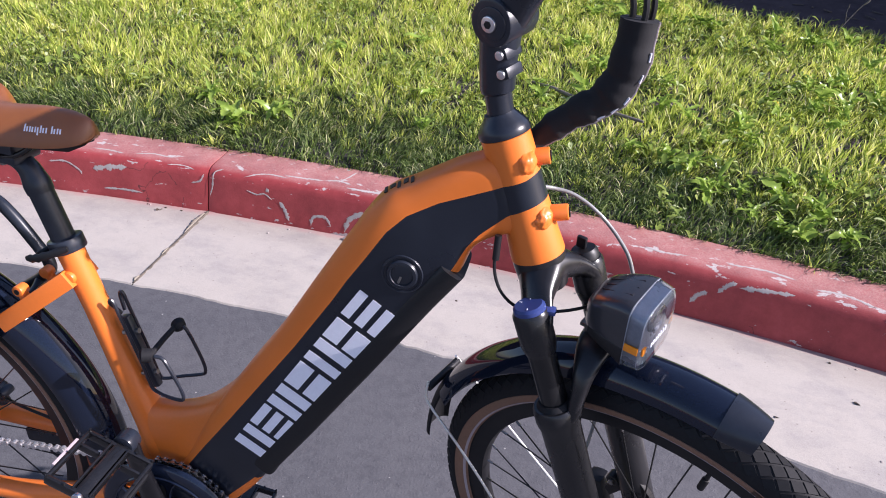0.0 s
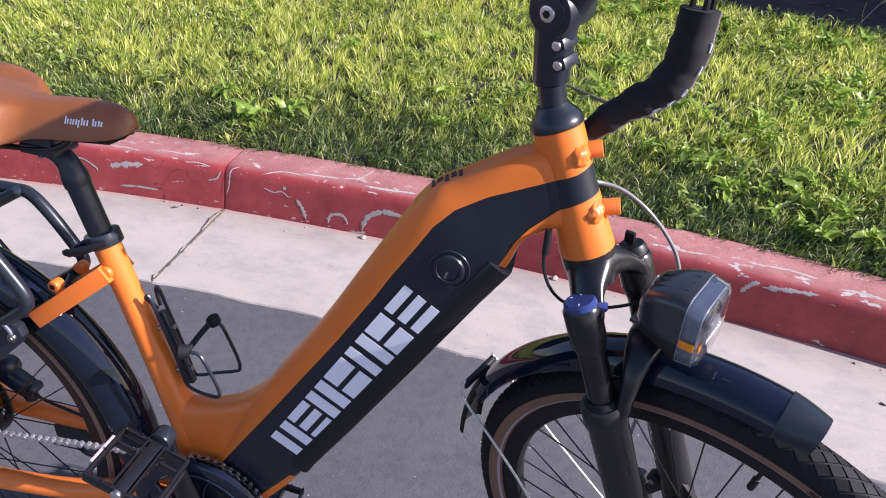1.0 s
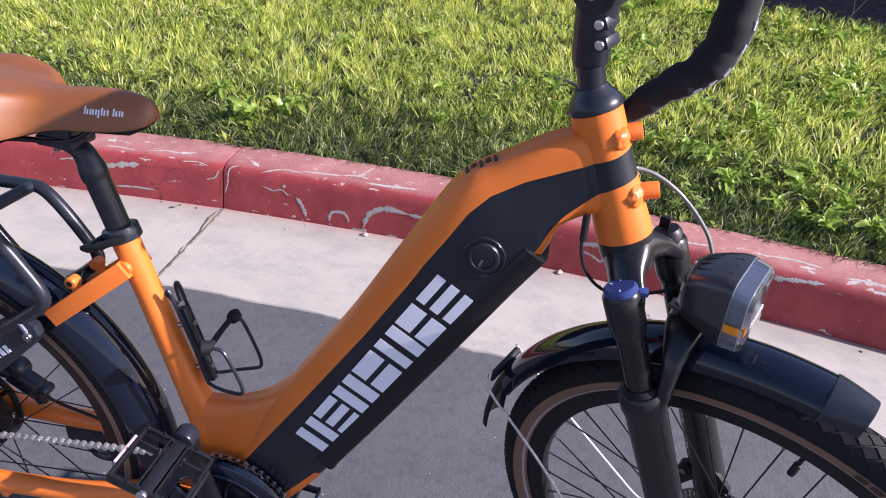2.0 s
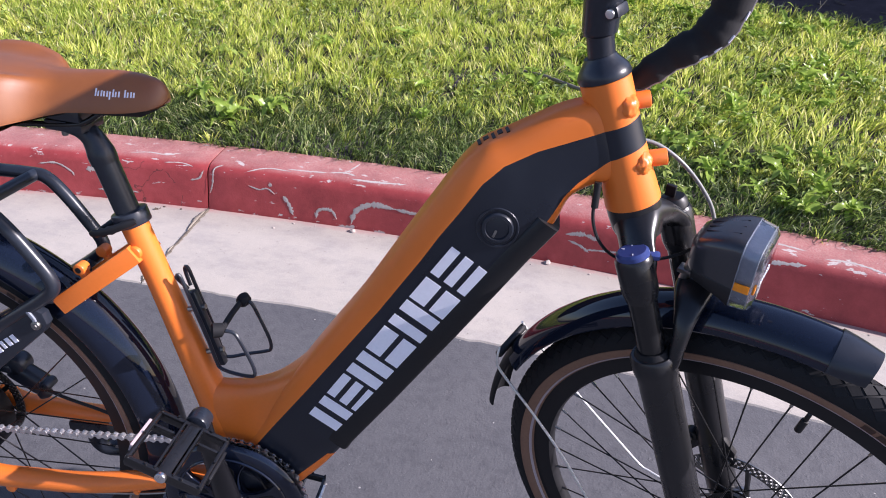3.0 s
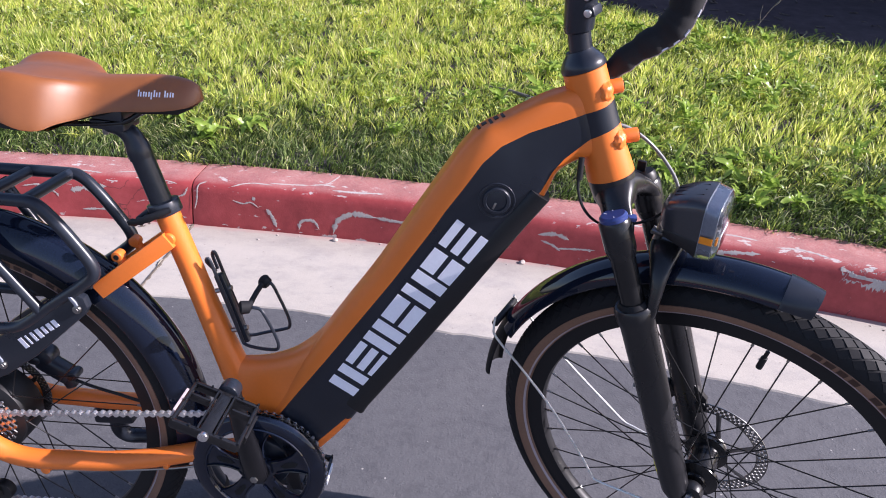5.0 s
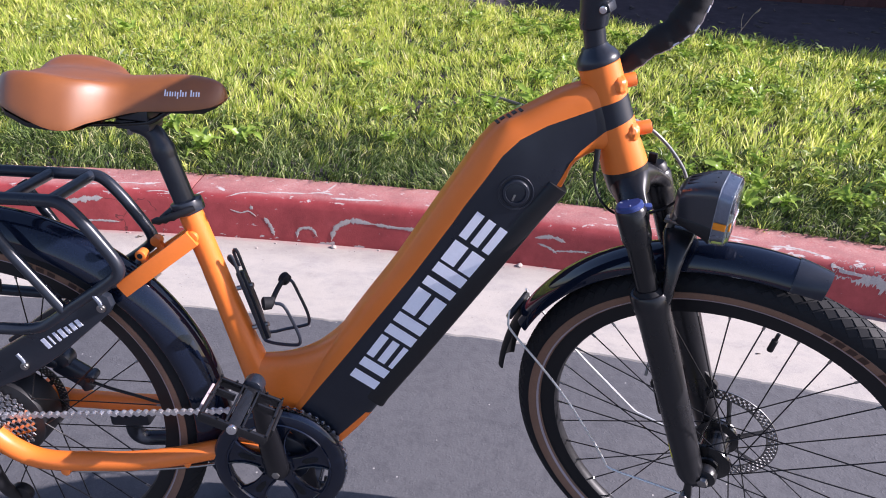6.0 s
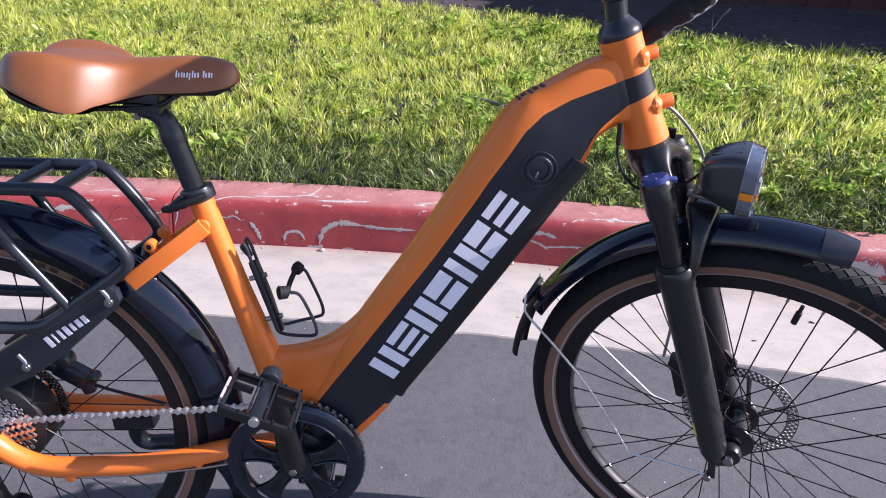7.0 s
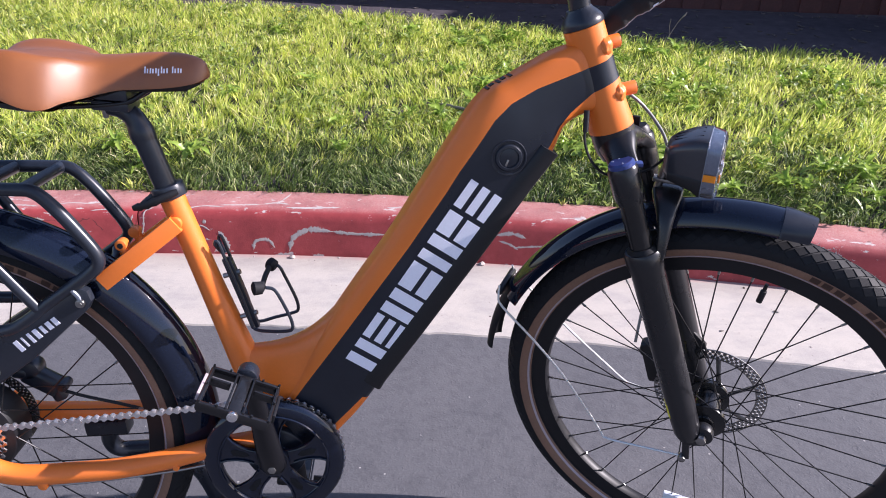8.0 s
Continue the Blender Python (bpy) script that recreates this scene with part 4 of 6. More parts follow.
# wheels
def wheel(name, centre, M, scale, hub_r, hub_y, flange, label):
    c = Vector(centre)
    R = lambda pr: [(r * scale, y) for r, y in pr]
    rim = part(name, moved(lathe(R([(0.2740, -0.005), (0.2740, 0.005), (0.2765, 0.0105), (0.290, 0.013), (0.301, 0.0135), (0.301, -0.0135), (0.290, -0.013), (0.2765, -0.0105)]), c, n=96, closed_profile=True), M), rim_black, bike, label)
    prof = [((0.3225 + 0.0262 * math.cos(a)) * scale, 0.0262 * math.sin(a)) for a in [math.pi * 2 * k / 28 for k in range(28)]]
    tyre = part("tyre", moved(lathe(prof, c, n=128, closed_profile=True), M), rubber, rim, "black tyre with a tan sidewall stripe")

    def side(r):
        return 0.0262 * math.sqrt(max(0.0, 1 - ((r - 0.3225) / 0.0262) ** 2))
    for s in (-1, 1):
        pr = [(0.3020, 0), (0.3055, 0), (0.309, 0), (0.3125, 0), (0.316, 0), (0.3200, 0)]
        part("sidewall_stripe", moved(lathe([(0.3010 * scale, s * (side(0.3010) - 0.001))] + [(r * scale, s * (side(r) + 0.0009)) for r, _ in pr] + [(0.3206 * scale, s * (side(0.3206) - 0.001))], c, n=128), M), tan_wall, tyre)
        part("reflective_line", moved(lathe([(0.3035 * scale, s * (side(0.3035) + 0.0004))] + [(r * scale, s * (side(r) + 0.0014)) for r in (0.3040, 0.3053, 0.3066)] + [(0.3071 * scale, s * (side(0.3071) + 0.0002))], c, n=128), M), reflect_grey, tyre)
        for a0, widths in ((62, (2.2, 2.2, 2.4, 2.4)), (46, (2.4, 2.2, 2.4, 2.4))):
            for k, wd in enumerate(widths):
                for rr in ((0.3092, 0.3188),):
                    st, sw = radians(a0 + k * 3.2), radians(wd)
                    bm = lathe([(r * scale, s * (side(r) + 0.0016)) for r in (rr[0], sum(rr) / 2, rr[1])], c, n=4, start=st, sweep=sw)
                    part("tyre_mark", moved(bm, M), print_dark, tyre)
    # diamond tread blocks
    bm = bmesh.new()
    n = 96
    for i in range(n):
        for j in range(-3, 4):
            th = 2 * math.pi * (i + (0.5 if j % 2 else 0)) / n
            ps = radians(j * 19)
            dth, dps = 2 * math.pi / n * 0.44, radians(16.5)
            quad = []
            for lift in (-0.0004, 0.0010):
                ring = []
                for da, dp in ((-dth, 0), (0, -dps), (dth, 0), (0, dps)):
                    k = 0.9 if lift > 0 else 1.0
                    rad = 0.0262 + lift
                    rr = (0.3225 + rad * math.cos(ps + dp * k)) * scale
                    yy = (0.0262 + lift) * math.sin(ps + dp * k)
                    ring.append(bm.verts.new(M @ (c + Vector((rr * math.cos(th + da * k), yy, rr * math.sin(th + da * k))))))
                quad.append(ring)
            bm.faces.new(quad[1])
            for k in range(4):
                bm.faces.new((quad[0][k], quad[0][(k + 1) % 4], quad[1][(k + 1) % 4], quad[1][k]))
    tr = part("tread", bm, rubber, tyre, "diamond tread blocks", 20)
    tagged(tr, kind="stuff")
    hub = part("hub", moved(lathe(hub_r, c, n=40), M), rim_black if name == "rear_wheel" else stanchion_black, rim)
    for i in range(36):
        s = 1 if i % 2 else -1
        lead = -1 if (i // 2) % 2 else 1
        a = 2 * math.pi * (i + 0.6) / 36
        b = a + lead * (1.15 if flange < 0.05 else 0.55)
        out = c + Vector((math.cos(a), 0, math.sin(a))) * 0.275 * scale
        inn = c + Vector((math.cos(b) * flange, s * hub_y, math.sin(b) * flange))
        w = (inn - out).normalized()
        part("spoke", moved(rod(out, inn, 0.00115, n=6), M), dark_steel, rim)
        part("nipple", moved(rod(out - w * 0.001, out + w * 0.011, 0.0021, n=6), M), dull_steel, rim)
    part("valve", moved(join(rod(c + Vector((math.cos(1.426), 0, math.sin(1.426))) * 0.274, c + Vector((math.cos(1.426), 0, math.sin(1.426))) * 0.244, 0.003, n=10), rod(c + Vector((math.cos(1.426), 0, math.sin(1.426))) * 0.262, c + Vector((math.cos(1.426), 0, math.sin(1.426))) * 0.240, 0.0048, n=12, bevel=0.001)), M), plastic_black, rim)
    return rim


def rotor(c, y, M, parent, R=0.09):
    c = Vector(c)
    bm = lathe([(R * 0.80, y - 0.0008), (R * 0.80, y + 0.0008), (R * 0.83, y + 0.0008), (R * 0.83, y - 0.0008)], c, n=72, closed_profile=True)
    lathe([(R * 0.980, y - 0.0008), (R * 0.980, y + 0.0008), (R, y + 0.0008), (R, y - 0.0008)], c, bm=bm, n=72, closed_profile=True)
    for i in range(60):
        for r0, shift in ((0.850, 0.0), (0.905, 0.5), (0.960, 0.0)):
            a = 2 * math.pi * (i + shift) / 60
            p = c + Vector((math.cos(a) * R * r0, y, math.sin(a) * R * r0))
            rod(p + Vector((0, -0.0012, 0)), p + Vector((0, 0.0012, 0)), 0.0031, bm, n=8)
    for i in range(6):
        a = 2 * math.pi * i / 6
        p, q = (c + Vector((math.cos(a + d) * R * r, y, math.sin(a + d) * R * r)) for r, d in ((0.25, 0), (0.82, 0.5)))
        tube([p, (p + q) / 2, q], [0.005, 0.0035, 0.0045], bm, n=6, flat=0.3)
    lathe([(0.012, y - 0.002), (0.030, y - 0.002), (0.030, y + 0.002), (0.012, y + 0.002)], c, bm=bm, n=30, closed_profile=True)
    return part("brake_disc", moved(bm, M), dull_steel, parent, "drilled steel brake disc")


FH, RH = (1.2362, 0.006, 0.3425), (0.0105, 0, 0.3280)
front_wheel = wheel("front_wheel", FH, STEER, 1.03, [(0.006, -0.058), (0.009, -0.058), (0.009, -0.046), (0.017, -0.044), (0.018, -0.040), (0.034, -0.035), (0.035, -0.029), (0.025, -0.025), (0.023, 0.0), (0.025, 0.022), (0.035, 0.026), (0.034, 0.033), (0.022, 0.038), (0.009, 0.05), (0.006, 0.055)], 0.031, 0.032, "front spoked wheel with black rim")
rotor(FH, 0.042, STEER, front_wheel, 0.0945)
rear_wheel = wheel("rear_wheel", RH, Matrix.Identity(4), 1.02, [(0.008, -0.062), (0.022, -0.060), (0.024, -0.038), (0.055, -0.036), (0.070, -0.031), (0.078, -0.027), (0.080, -0.020), (0.080, 0.020), (0.078, 0.026), (0.068, 0.032), (0.024, 0.038), (0.012, 0.06)], 0.025, 0.078, "rear spoked wheel with a hub motor")
rotor(RH, 0.046, Matrix.Identity(4), rear_wheel, 0.081)
# cassette
bm = bmesh.new()
for k, r in enumerate((0.066, 0.060, 0.053, 0.046, 0.040, 0.035, 0.030)):
    y = -0.037 - k * 0.0042
    nt = int(r * 2 * math.pi / 0.0127)
    pts0 = []
    for i in range(nt * 4):
        rr = r + (0.003 if i % 4 in (1, 2) else -0.002)
        a = 2 * math.pi * i / (nt * 4)
        pts0.append((RH[0] + rr * math.cos(a), RH[2] + rr * math.sin(a)))
    join(slab(pts0, y - 0.001, y + 0.001), bm)
part("cassette", bm, sprocket_steel, rear_wheel, "steel rear sprockets", 20)
a, r = -1.55, 0.240
bm = block((0.085, 0.010, 0.022), Matrix.Translation(Vector(FH) + Vector((math.cos(a) * r, -0.006, math.sin(a) * r))) @ Matrix.Rotation(-a + math.pi / 2 + 0.05, 4, "Y"), 0.004)
part("wheel_reflector", steered(bm), white_plastic, front_wheel, "white spoke reflector")

# chain, chainring, cranks, pedals
CX, CZ = 0.503, 0.290


def chain_line():
    pts = []
    for i in range(20):
        t = i / 19
        pts.append((0.030 + t * (CX - 0.05), -0.052 + 0.002 * t, 0.357 + t * 0.0435 - 0.0015 * 4 * t * (1 - t)))
    return pts


def chain_mesh(pts, bm=None):
    bm = bm or bmesh.new()
    P = [Vector(p) for p in pts]
    cum = [0.0]
    for a, b in zip(P, P[1:]):
        cum.append(cum[-1] + (b - a).length)
    n = int(cum[-1] / 0.0127)
    def at(s):
        for i in range(len(P) - 1):
            if cum[i + 1] >= s:
                return P[i].lerp(P[i + 1], (s - cum[i]) / (cum[i + 1] - cum[i]))
        return P[-1]
    for i in range(n):
        a, b = at(i * 0.0127), at((i + 1) * 0.0127)
        w = (b - a).normalized()
        rod(a + Vector((0, -0.0042, 0)), a + Vector((0, 0.0042, 0)), 0.0037, bm, n=8)
        yy = 0.0036 if i % 2 else 0.0024
        for s in (-1, 1):
            mid = (a + b) / 2 + Vector((0, yy * s, 0))
            q = w.to_track_quat("X", "Z").to_matrix().to_4x4()
            ring = []
            for dx, dz in ((-0.0100, 0), (-0.0088, 0.0039), (-0.0056, 0.0047), (0, 0.0014), (0.0056, 0.0047), (0.0088, 0.0039), (0.0100, 0), (0.0088, -0.0039), (0.0056, -0.0047), (0, -0.0014), (-0.0056, -0.0047), (-0.0088, -0.0039)):
                ring.append(mid + q @ Vector((dx, 0, dz)))
            loft([[p + Vector((0, -0.0005, 0)) for p in ring], [p + Vector((0, 0.0005, 0)) for p in ring]], bm)
    return bm


top_run = chain_line()
bm = chain_mesh(top_run)
main_chain = part("chain", bm, chain_steel, bike, "bright steel chain", 25)
part("lower_run", chain_mesh([(CX + 0.01, -0.05, CZ - 0.104), (0.30, -0.051, 0.177), (0.040, -0.053, 0.170)]), chain_steel, main_chain)
part("derailleur", join(tube(smooth_line([(0.020, -0.078, 0.318), (0.018, -0.084, 0.282), (0.022, -0.080, 0.250), (0.026, -0.070, 0.215), (0.034, -0.060, 0.185)], 4), [0.010, 0.012, 0.014, 0.015, 0.015, 0.014, 0.014, 0.013, 0.012, 0.012, 0.011, 0.010, 0.010, 0.010, 0.009, 0.009, 0.008], n=12), rod((0.036, -0.062, 0.19), (0.036, -0.046, 0.19), 0.02, bevel=0.002)), plastic_black, bike)
ring = part("chainring", lathe([(0.083, -0.0555), (0.0845, -0.0590), (0.087, -0.0605), (0.096, -0.0610), (0.105, -0.0605), (0.1105, -0.0580), (0.1125, -0.054), (0.111, -0.0515), (0.094, -0.0515), (0.084, -0.052)], (CX, 0, CZ), n=72, closed_profile=True), gloss_black, bike, "black chainring with a plastic guard and five arms")
teeth = []
for i in range(44 * 4):
    a = 2 * math.pi * i / 176
    rr = 0.1065 + (0.0035 if i % 4 in (1, 2) else -0.001)
    teeth.append((rr * math.cos(a), rr * math.sin(a)))
inner = [(0.086 * math.cos(2 * math.pi * i / 176), 0.086 * math.sin(2 * math.pi * i / 176)) for i in range(176)]
bm = bmesh.new()
lo = [bm.verts.new((CX + x, -0.0485, CZ + z)) for x, z in teeth]
li = [bm.verts.new((CX + x, -0.0485, CZ + z)) for x, z in inner]
ho = [bm.verts.new((CX + x, -0.0455, CZ + z)) for x, z in teeth]
hi = [bm.verts.new((CX + x, -0.0455, CZ + z)) for x, z in inner]
for i in range(176):
    j = (i + 1) % 176
    bm.faces.new((lo[i], lo[j], li[j], li[i]))
    bm.faces.new((ho[i], hi[i], hi[j], ho[j]))
    bm.faces.new((lo[i], ho[i], ho[j], lo[j]))
    bm.faces.new((li[i], li[j], hi[j], hi[i]))
part("sprocket_teeth", bm, dull_steel, ring, "steel chainring teeth", 20)
bm = chain_mesh([(CX + 0.1105 * math.cos(a), -0.0445, CZ + 0.1105 * math.sin(a)) for a in [radians(95 - 190 * i / 60) for i in range(61)]])
part("wrapped_chain", bm, sprocket_steel, ring, "chain round the teeth", 25)
for k in range(5):
    a = radians(18 + 72 * k)
    ca, sa = math.cos(a), math.sin(a)
    half = [(0.015, 0.016), (0.030, 0.0135), (0.045, 0.0125), (0.058, 0.0145), (0.072, 0.020), (0.087, 0.031)]
    edge = [(r, w) for r, w in half] + [(r, -w) for r, w in half[::-1]]
    part("spider_arm", slab([(CX + ca * r - sa * w, CZ + sa * r + ca * w) for r, w in edge], -0.0585, -0.0520, 0.002), gloss_black, ring)
    part("arm_groove", slab([(CX + ca * r - sa * w, CZ + sa * r + ca * w) for r, w in ((0.040, 0.0), (0.048, 0.005), (0.066, 0.006), (0.072, 0.0), (0.066, -0.006), (0.048, -0.005))], -0.0592, -0.0575, 0.0004), rubber, ring)
    for edge_side in (-1, 1):
        line = [(0.030, 0.0115), (0.045, 0.0108), (0.058, 0.0128), (0.072, 0.018), (0.085, 0.027)]
        part("arm_rib", tube([(CX + ca * r - sa * w * edge_side, -0.0592, CZ + sa * r + ca * w * edge_side) for r, w in line], 0.0019, n=8), gloss_black, ring)
part("guard_bead", lathe([(0.0850, -0.0600), (0.0862, -0.0622), (0.0885, -0.0624), (0.0897, -0.0605)], (CX, 0, CZ), n=72), gloss_black, ring)
part("spider_hub", rod((CX, -0.044, CZ), (CX, -0.064, CZ), 0.026, n=28, bevel=0.003), gloss_black, ring)
for s in (-1, 1):
    end = Vector((0.4825, -0.0865, 0.474)) if s < 0 else Vector((0.5195, 0.0865, 0.106))
    p0 = Vector((CX, s * 0.068, CZ))
    line = [p0 - (end - p0).normalized() * 0.012, p0, p0.lerp(end, 0.25), p0.lerp(end, 0.5), p0.lerp(end, 0.8), end, end + (end - p0).normalized() * 0.013]
    crank = part("crank_arm", tube(line, [0.015, 0.0225, 0.0200, 0.0170, 0.0145, 0.0160, 0.009], n=20, flat=0.55), crank_black, bike)
    part("crank_bolt", rod(p0 + Vector((0, s * 0.009, 0)), p0 + Vector((0, s * 0.0135, 0)), 0.007, n=6, bevel=0.001), dull_steel, crank, "bright crank bolt")
    part("pedal_boss", rod(end + Vector((0, -s * 0.010, 0)), end + Vector((0, s * 0.014, 0)), 0.0162, n=24, bevel=0.003), satin_black, crank)
    tilt = Matrix.Translation((end.x, 0, end.z)) @ Matrix.Rotation(radians(22 if s < 0 else 8), 4, "Y") @ Matrix.Translation((-end.x, 0, -end.z))
    y0, y1 = s * 0.101, s * 0.197
    ped = part("pedal", moved(block((0.019, 0.094, 0.016), Matrix.Translation((end.x, (y0 + y1) / 2, end.z)), 0.005), tilt), pedal_metal, bike, "black alloy cage pedal")
    for yy in (y0 + s * 0.005, y1 - s * 0.005):
        part("pedal_side", moved(block((0.100, 0.0068, 0.015), Matrix.Translation((end.x, yy, end.z)), 0.003), tilt), pedal_metal, ped)
    for dx in (-0.0485, 0.0485):
        part("pedal_end", moved(block((0.0062, 0.090, 0.013), Matrix.Translation((end.x + dx, (y0 + y1) / 2, end.z)), 0.003), tilt), pedal_metal, ped)
    for dx in (-0.0125, 0.0125):
        part("pedal_rib", moved(block((0.003, 0.088, 0.019), Matrix.Translation((end.x + dx, (y0 + y1) / 2, end.z)), 0.0012), tilt), pedal_metal, ped)
    for dx in (-0.032, 0.032):
        part("pedal_web", moved(block((0.030, 0.004, 0.012), Matrix.Translation((end.x + dx, y0 + s * 0.026, end.z - 0.003)), 0.001), tilt), pedal_metal, ped)
    for dx in (-0.0485, -0.024, 0.024, 0.0485):
        for yy in (y0 + s * 0.004, (y0 + y1) / 2, y1 - s * 0.004):
            if abs(dx) < 0.04 and yy == (y0 + y1) / 2:
                continue
            part("pedal_pin", moved(rod((end.x + dx, yy, end.z + 0.005), (end.x + dx, yy, end.z + 0.0105), 0.0017, n=8), tilt), stanchion_black, ped)
    part("pedal_cap", moved(rod((end.x, y1 - s * 0.002, end.z + 0.003), (end.x, y1 + s * 0.004, end.z + 0.003), 0.0075, n=16, bevel=0.001), tilt), chrome, ped, "bright axle cap")
    for dx in (-0.0535, 0.0535):
        part("pedal_reflector", moved(block((0.004, 0.05, 0.012), Matrix.Translation((end.x + dx, (y0 + y1) / 2, end.z)), 0.001), tilt), white_plastic if s > 0 else (reflect_grey if dx < 0 else plastic_black), ped)


# mudguards
def mudguard(c, R, a0, a1, w, drop, M, n=60, thick=0.0022, taper=None):
    c = Vector(c)
    prof = []
    for k in range(13):
        t = -1 + 2 * k / 12
        prof.append((R - drop * abs(t) ** 2.0, w * math.sin(t * 1.35) / math.sin(1.35)))
    inner = [(r - thick, y * 0.965) for r, y in prof[::-1]]
    bm = lathe(prof + inner, c, n=n, start=radians(a0), sweep=radians(a1 - a0), closed_profile=True)
    if taper:
        for v in bm.verts:
            a = math.degrees(math.atan2(v.co.z - c.z, v.co.x - c.x))
            v.co.y *= 1 - taper[2] * max(0.0, min(1.0, (taper[0] - a) / (taper[0] - taper[1]))) ** 1.6
    return moved(bm, M)


guard = part("front_mudguard", mudguard(FH, 0.4005, 83.7, 157, 0.036, 0.028, STEER, taper=(100, 77, 0.10)), gloss_black, bike, "glossy black front mudguard")
part("mudguard_tip", mudguard(FH, 0.4015, 78.4, 84.7, 0.0365, 0.027, STEER, 20, 0.003, taper=(86, 78.4, 0.30)), satin_black, guard, "dark grey mudguard tip")
part("mud_flap", mudguard((FH[0] - 0.004, FH[1], FH[2]), 0.399, 154, 176, 0.026, 0.014, STEER, 16, 0.003), rubber, guard, "black rubber mud flap")
part("flap_bracket", steered(rod((0.866, -0.036, 0.512), (0.866, 0.040, 0.512), 0.006, bevel=0.002)), plastic_black, guard)
for s in (-1, 1):
    near = [(0.8765, 0.492), (0.935, 0.440), (0.995, 0.379), (1.056, 0.299), (1.074, 0.2745), (1.088, 0.2655), (1.15, 0.273), (1.2145, 0.282)]
    away = [(0.885, 0.488), (0.9476, 0.4287), (0.99, 0.391), (1.05, 0.343), (1.088, 0.3125), (1.105, 0.306), (1.16, 0.296), (1.2145, 0.284)]
    run = near if s < 0 else away
    part("mudguard_stay", steered(tube(smooth_line([(0.866, 0.034 * s, 0.526), (0.868, 0.042 * s, 0.510)] + [(x, (0.046 + 0.002 * k) * s, z) for k, (x, z) in enumerate(run)], 4), 0.0021, n=8)), wire_steel, guard, "bright wire stay")
rear_guard = part("rear_mudguard", mudguard((0.030, 0, 0.3365), 0.380, -8, 168, 0.0355, 0.050, Matrix.Identity(4), 90), gloss_black, bike, "glossy black rear mudguard")
part("mudguard_bolt", rod((0.292, -0.02, 0.603), (0.298, -0.024, 0.607), 0.003, n=8), chrome, rear_guard)

# rack
rack = None
for s in (-1, 1):
    y = 0.060 * s
    dx = 0.0025
    pts = [(-0.33, y, 0.752), (-0.1, y, 0.752), (0.10, y, 0.752), (0.185, y, 0.752), (0.212, y, 0.748), (0.236, y, 0.724), (0.260, y, 0.690), (0.279, y, 0.658), (0.279, y, 0.640), (0.262, y, 0.624), (0.24, y, 0.608), (0.20, y, 0.580), (0.165, y, 0.553), (0.13, y, 0.537), (0.06, y, 0.534), (-0.1, y, 0.54), (-0.30, y, 0.55)]
    tb = tube(smooth_line([(x + dx, q, z) for x, q, z in pts], 4), 0.0095, n=12)
    if rack is None:
        rack = part("rear_rack", tb, satin_black, bike, "black tubular rear rack")
    else:
        part("rack_tube", tb, satin_black, rack)
    part("rack_strut", tube([(0.082, y, 0.735), (0.124, y, 0.664), (0.188, y * 1.02, 0.572)], 0.0085, n=12), satin_black, rack)
    yy = s
    plate = slab([(0.258, 0.572), (0.266, 0.586), (0.262, 0.602), (0.250, 0.608), (0.168, 0.5575), (0.074, 0.4975), (0.0, 0.44), (0.012, 0.395), (0.058, 0.4245), (0.110, 0.449), (0.170, 0.493)], 0.050 * s, 0.066 * s, 0.004)
    leg = part("rack_leg", plate, satin_black, rack, "flat black rack leg")
    for x, z in ((0.2505, 0.5835), (0.109, 0.4705)):
        part("rack_bolt", join(rod((x, 0.064 * s, z), (x, 0.0705 * s, z), 0.0068, n=16, bevel=0.0015), rod((x, 0.069 * s, z), (x, 0.0725 * s, z), 0.0036, n=6)), dull_steel, leg, "bright hex bolt")
        part("bolt_clip", tube([(x, 0.0672 * s, z), (x - 0.001, 0.0678 * s, z + 0.010), (x - 0.009, 0.067 * s, z + 0.021)], 0.0034, n=8, flat=0.6), lamp_mirror, leg)
    for k, (wd, hh) in enumerate([(0.0078, 0.019), (0.003, 0.017), (0.005, 0.017), (0.0075, 0.016), (0.0055, 0.013), (0.0075, 0.013), (0.0075, 0.013)]):
        u = k * 0.0118
        x, z = 0.1515 + u * 0.824, 0.5145 + u * 0.566
        part("rack_mark", block((wd, 0.001, hh), Matrix.Translation((x, 0.0663 * s, z)) @ Matrix.Rotation(radians(-34.5), 4, "Y")), white_print, leg)
for x in (0.200, 0.135, 0.0, -0.15):
    part("rack_crossbar", tube([(x, -0.060, 0.752), (x, 0.060, 0.752)], 0.0085, n=12), satin_black, rack)
part("rack_hoop", tube(smooth_line([(0.262, -0.060, 0.622), (0.268, -0.03, 0.612), (0.268, 0.03, 0.612), (0.262, 0.060, 0.622)], 4), 0.0075, n=10), satin_black, rack)

# rear brake, kickstand
body = join(block((0.066, 0.028, 0.036), pose(0.104, 0.058, 0.380, 0, 34, 0), 0.011, seg=3), rod((0.088, 0.044, 0.402), (0.088, 0.076, 0.402), 0.019, n=24, bevel=0.006))
body = join(rod((0.060, 0.058, 0.402), (0.086, 0.058, 0.398), 0.016, n=18, bevel=0.005), join(rod((0.140, 0.040, 0.373), (0.140, 0.066, 0.373), 0.0090, n=16, bevel=0.002), body))
cal = part("rear_brake", join(block((0.022, 0.018, 0.036), pose(0.124, 0.056, 0.358, 0, -22, 0), 0.007, seg=3), body), satin_black, bike, "black rear disc brake caliper")
part("caliper_bolt", rod((0.140, 0.042, 0.373), (0.140, 0.036, 0.373), 0.0048, n=6), dark_steel, cal)
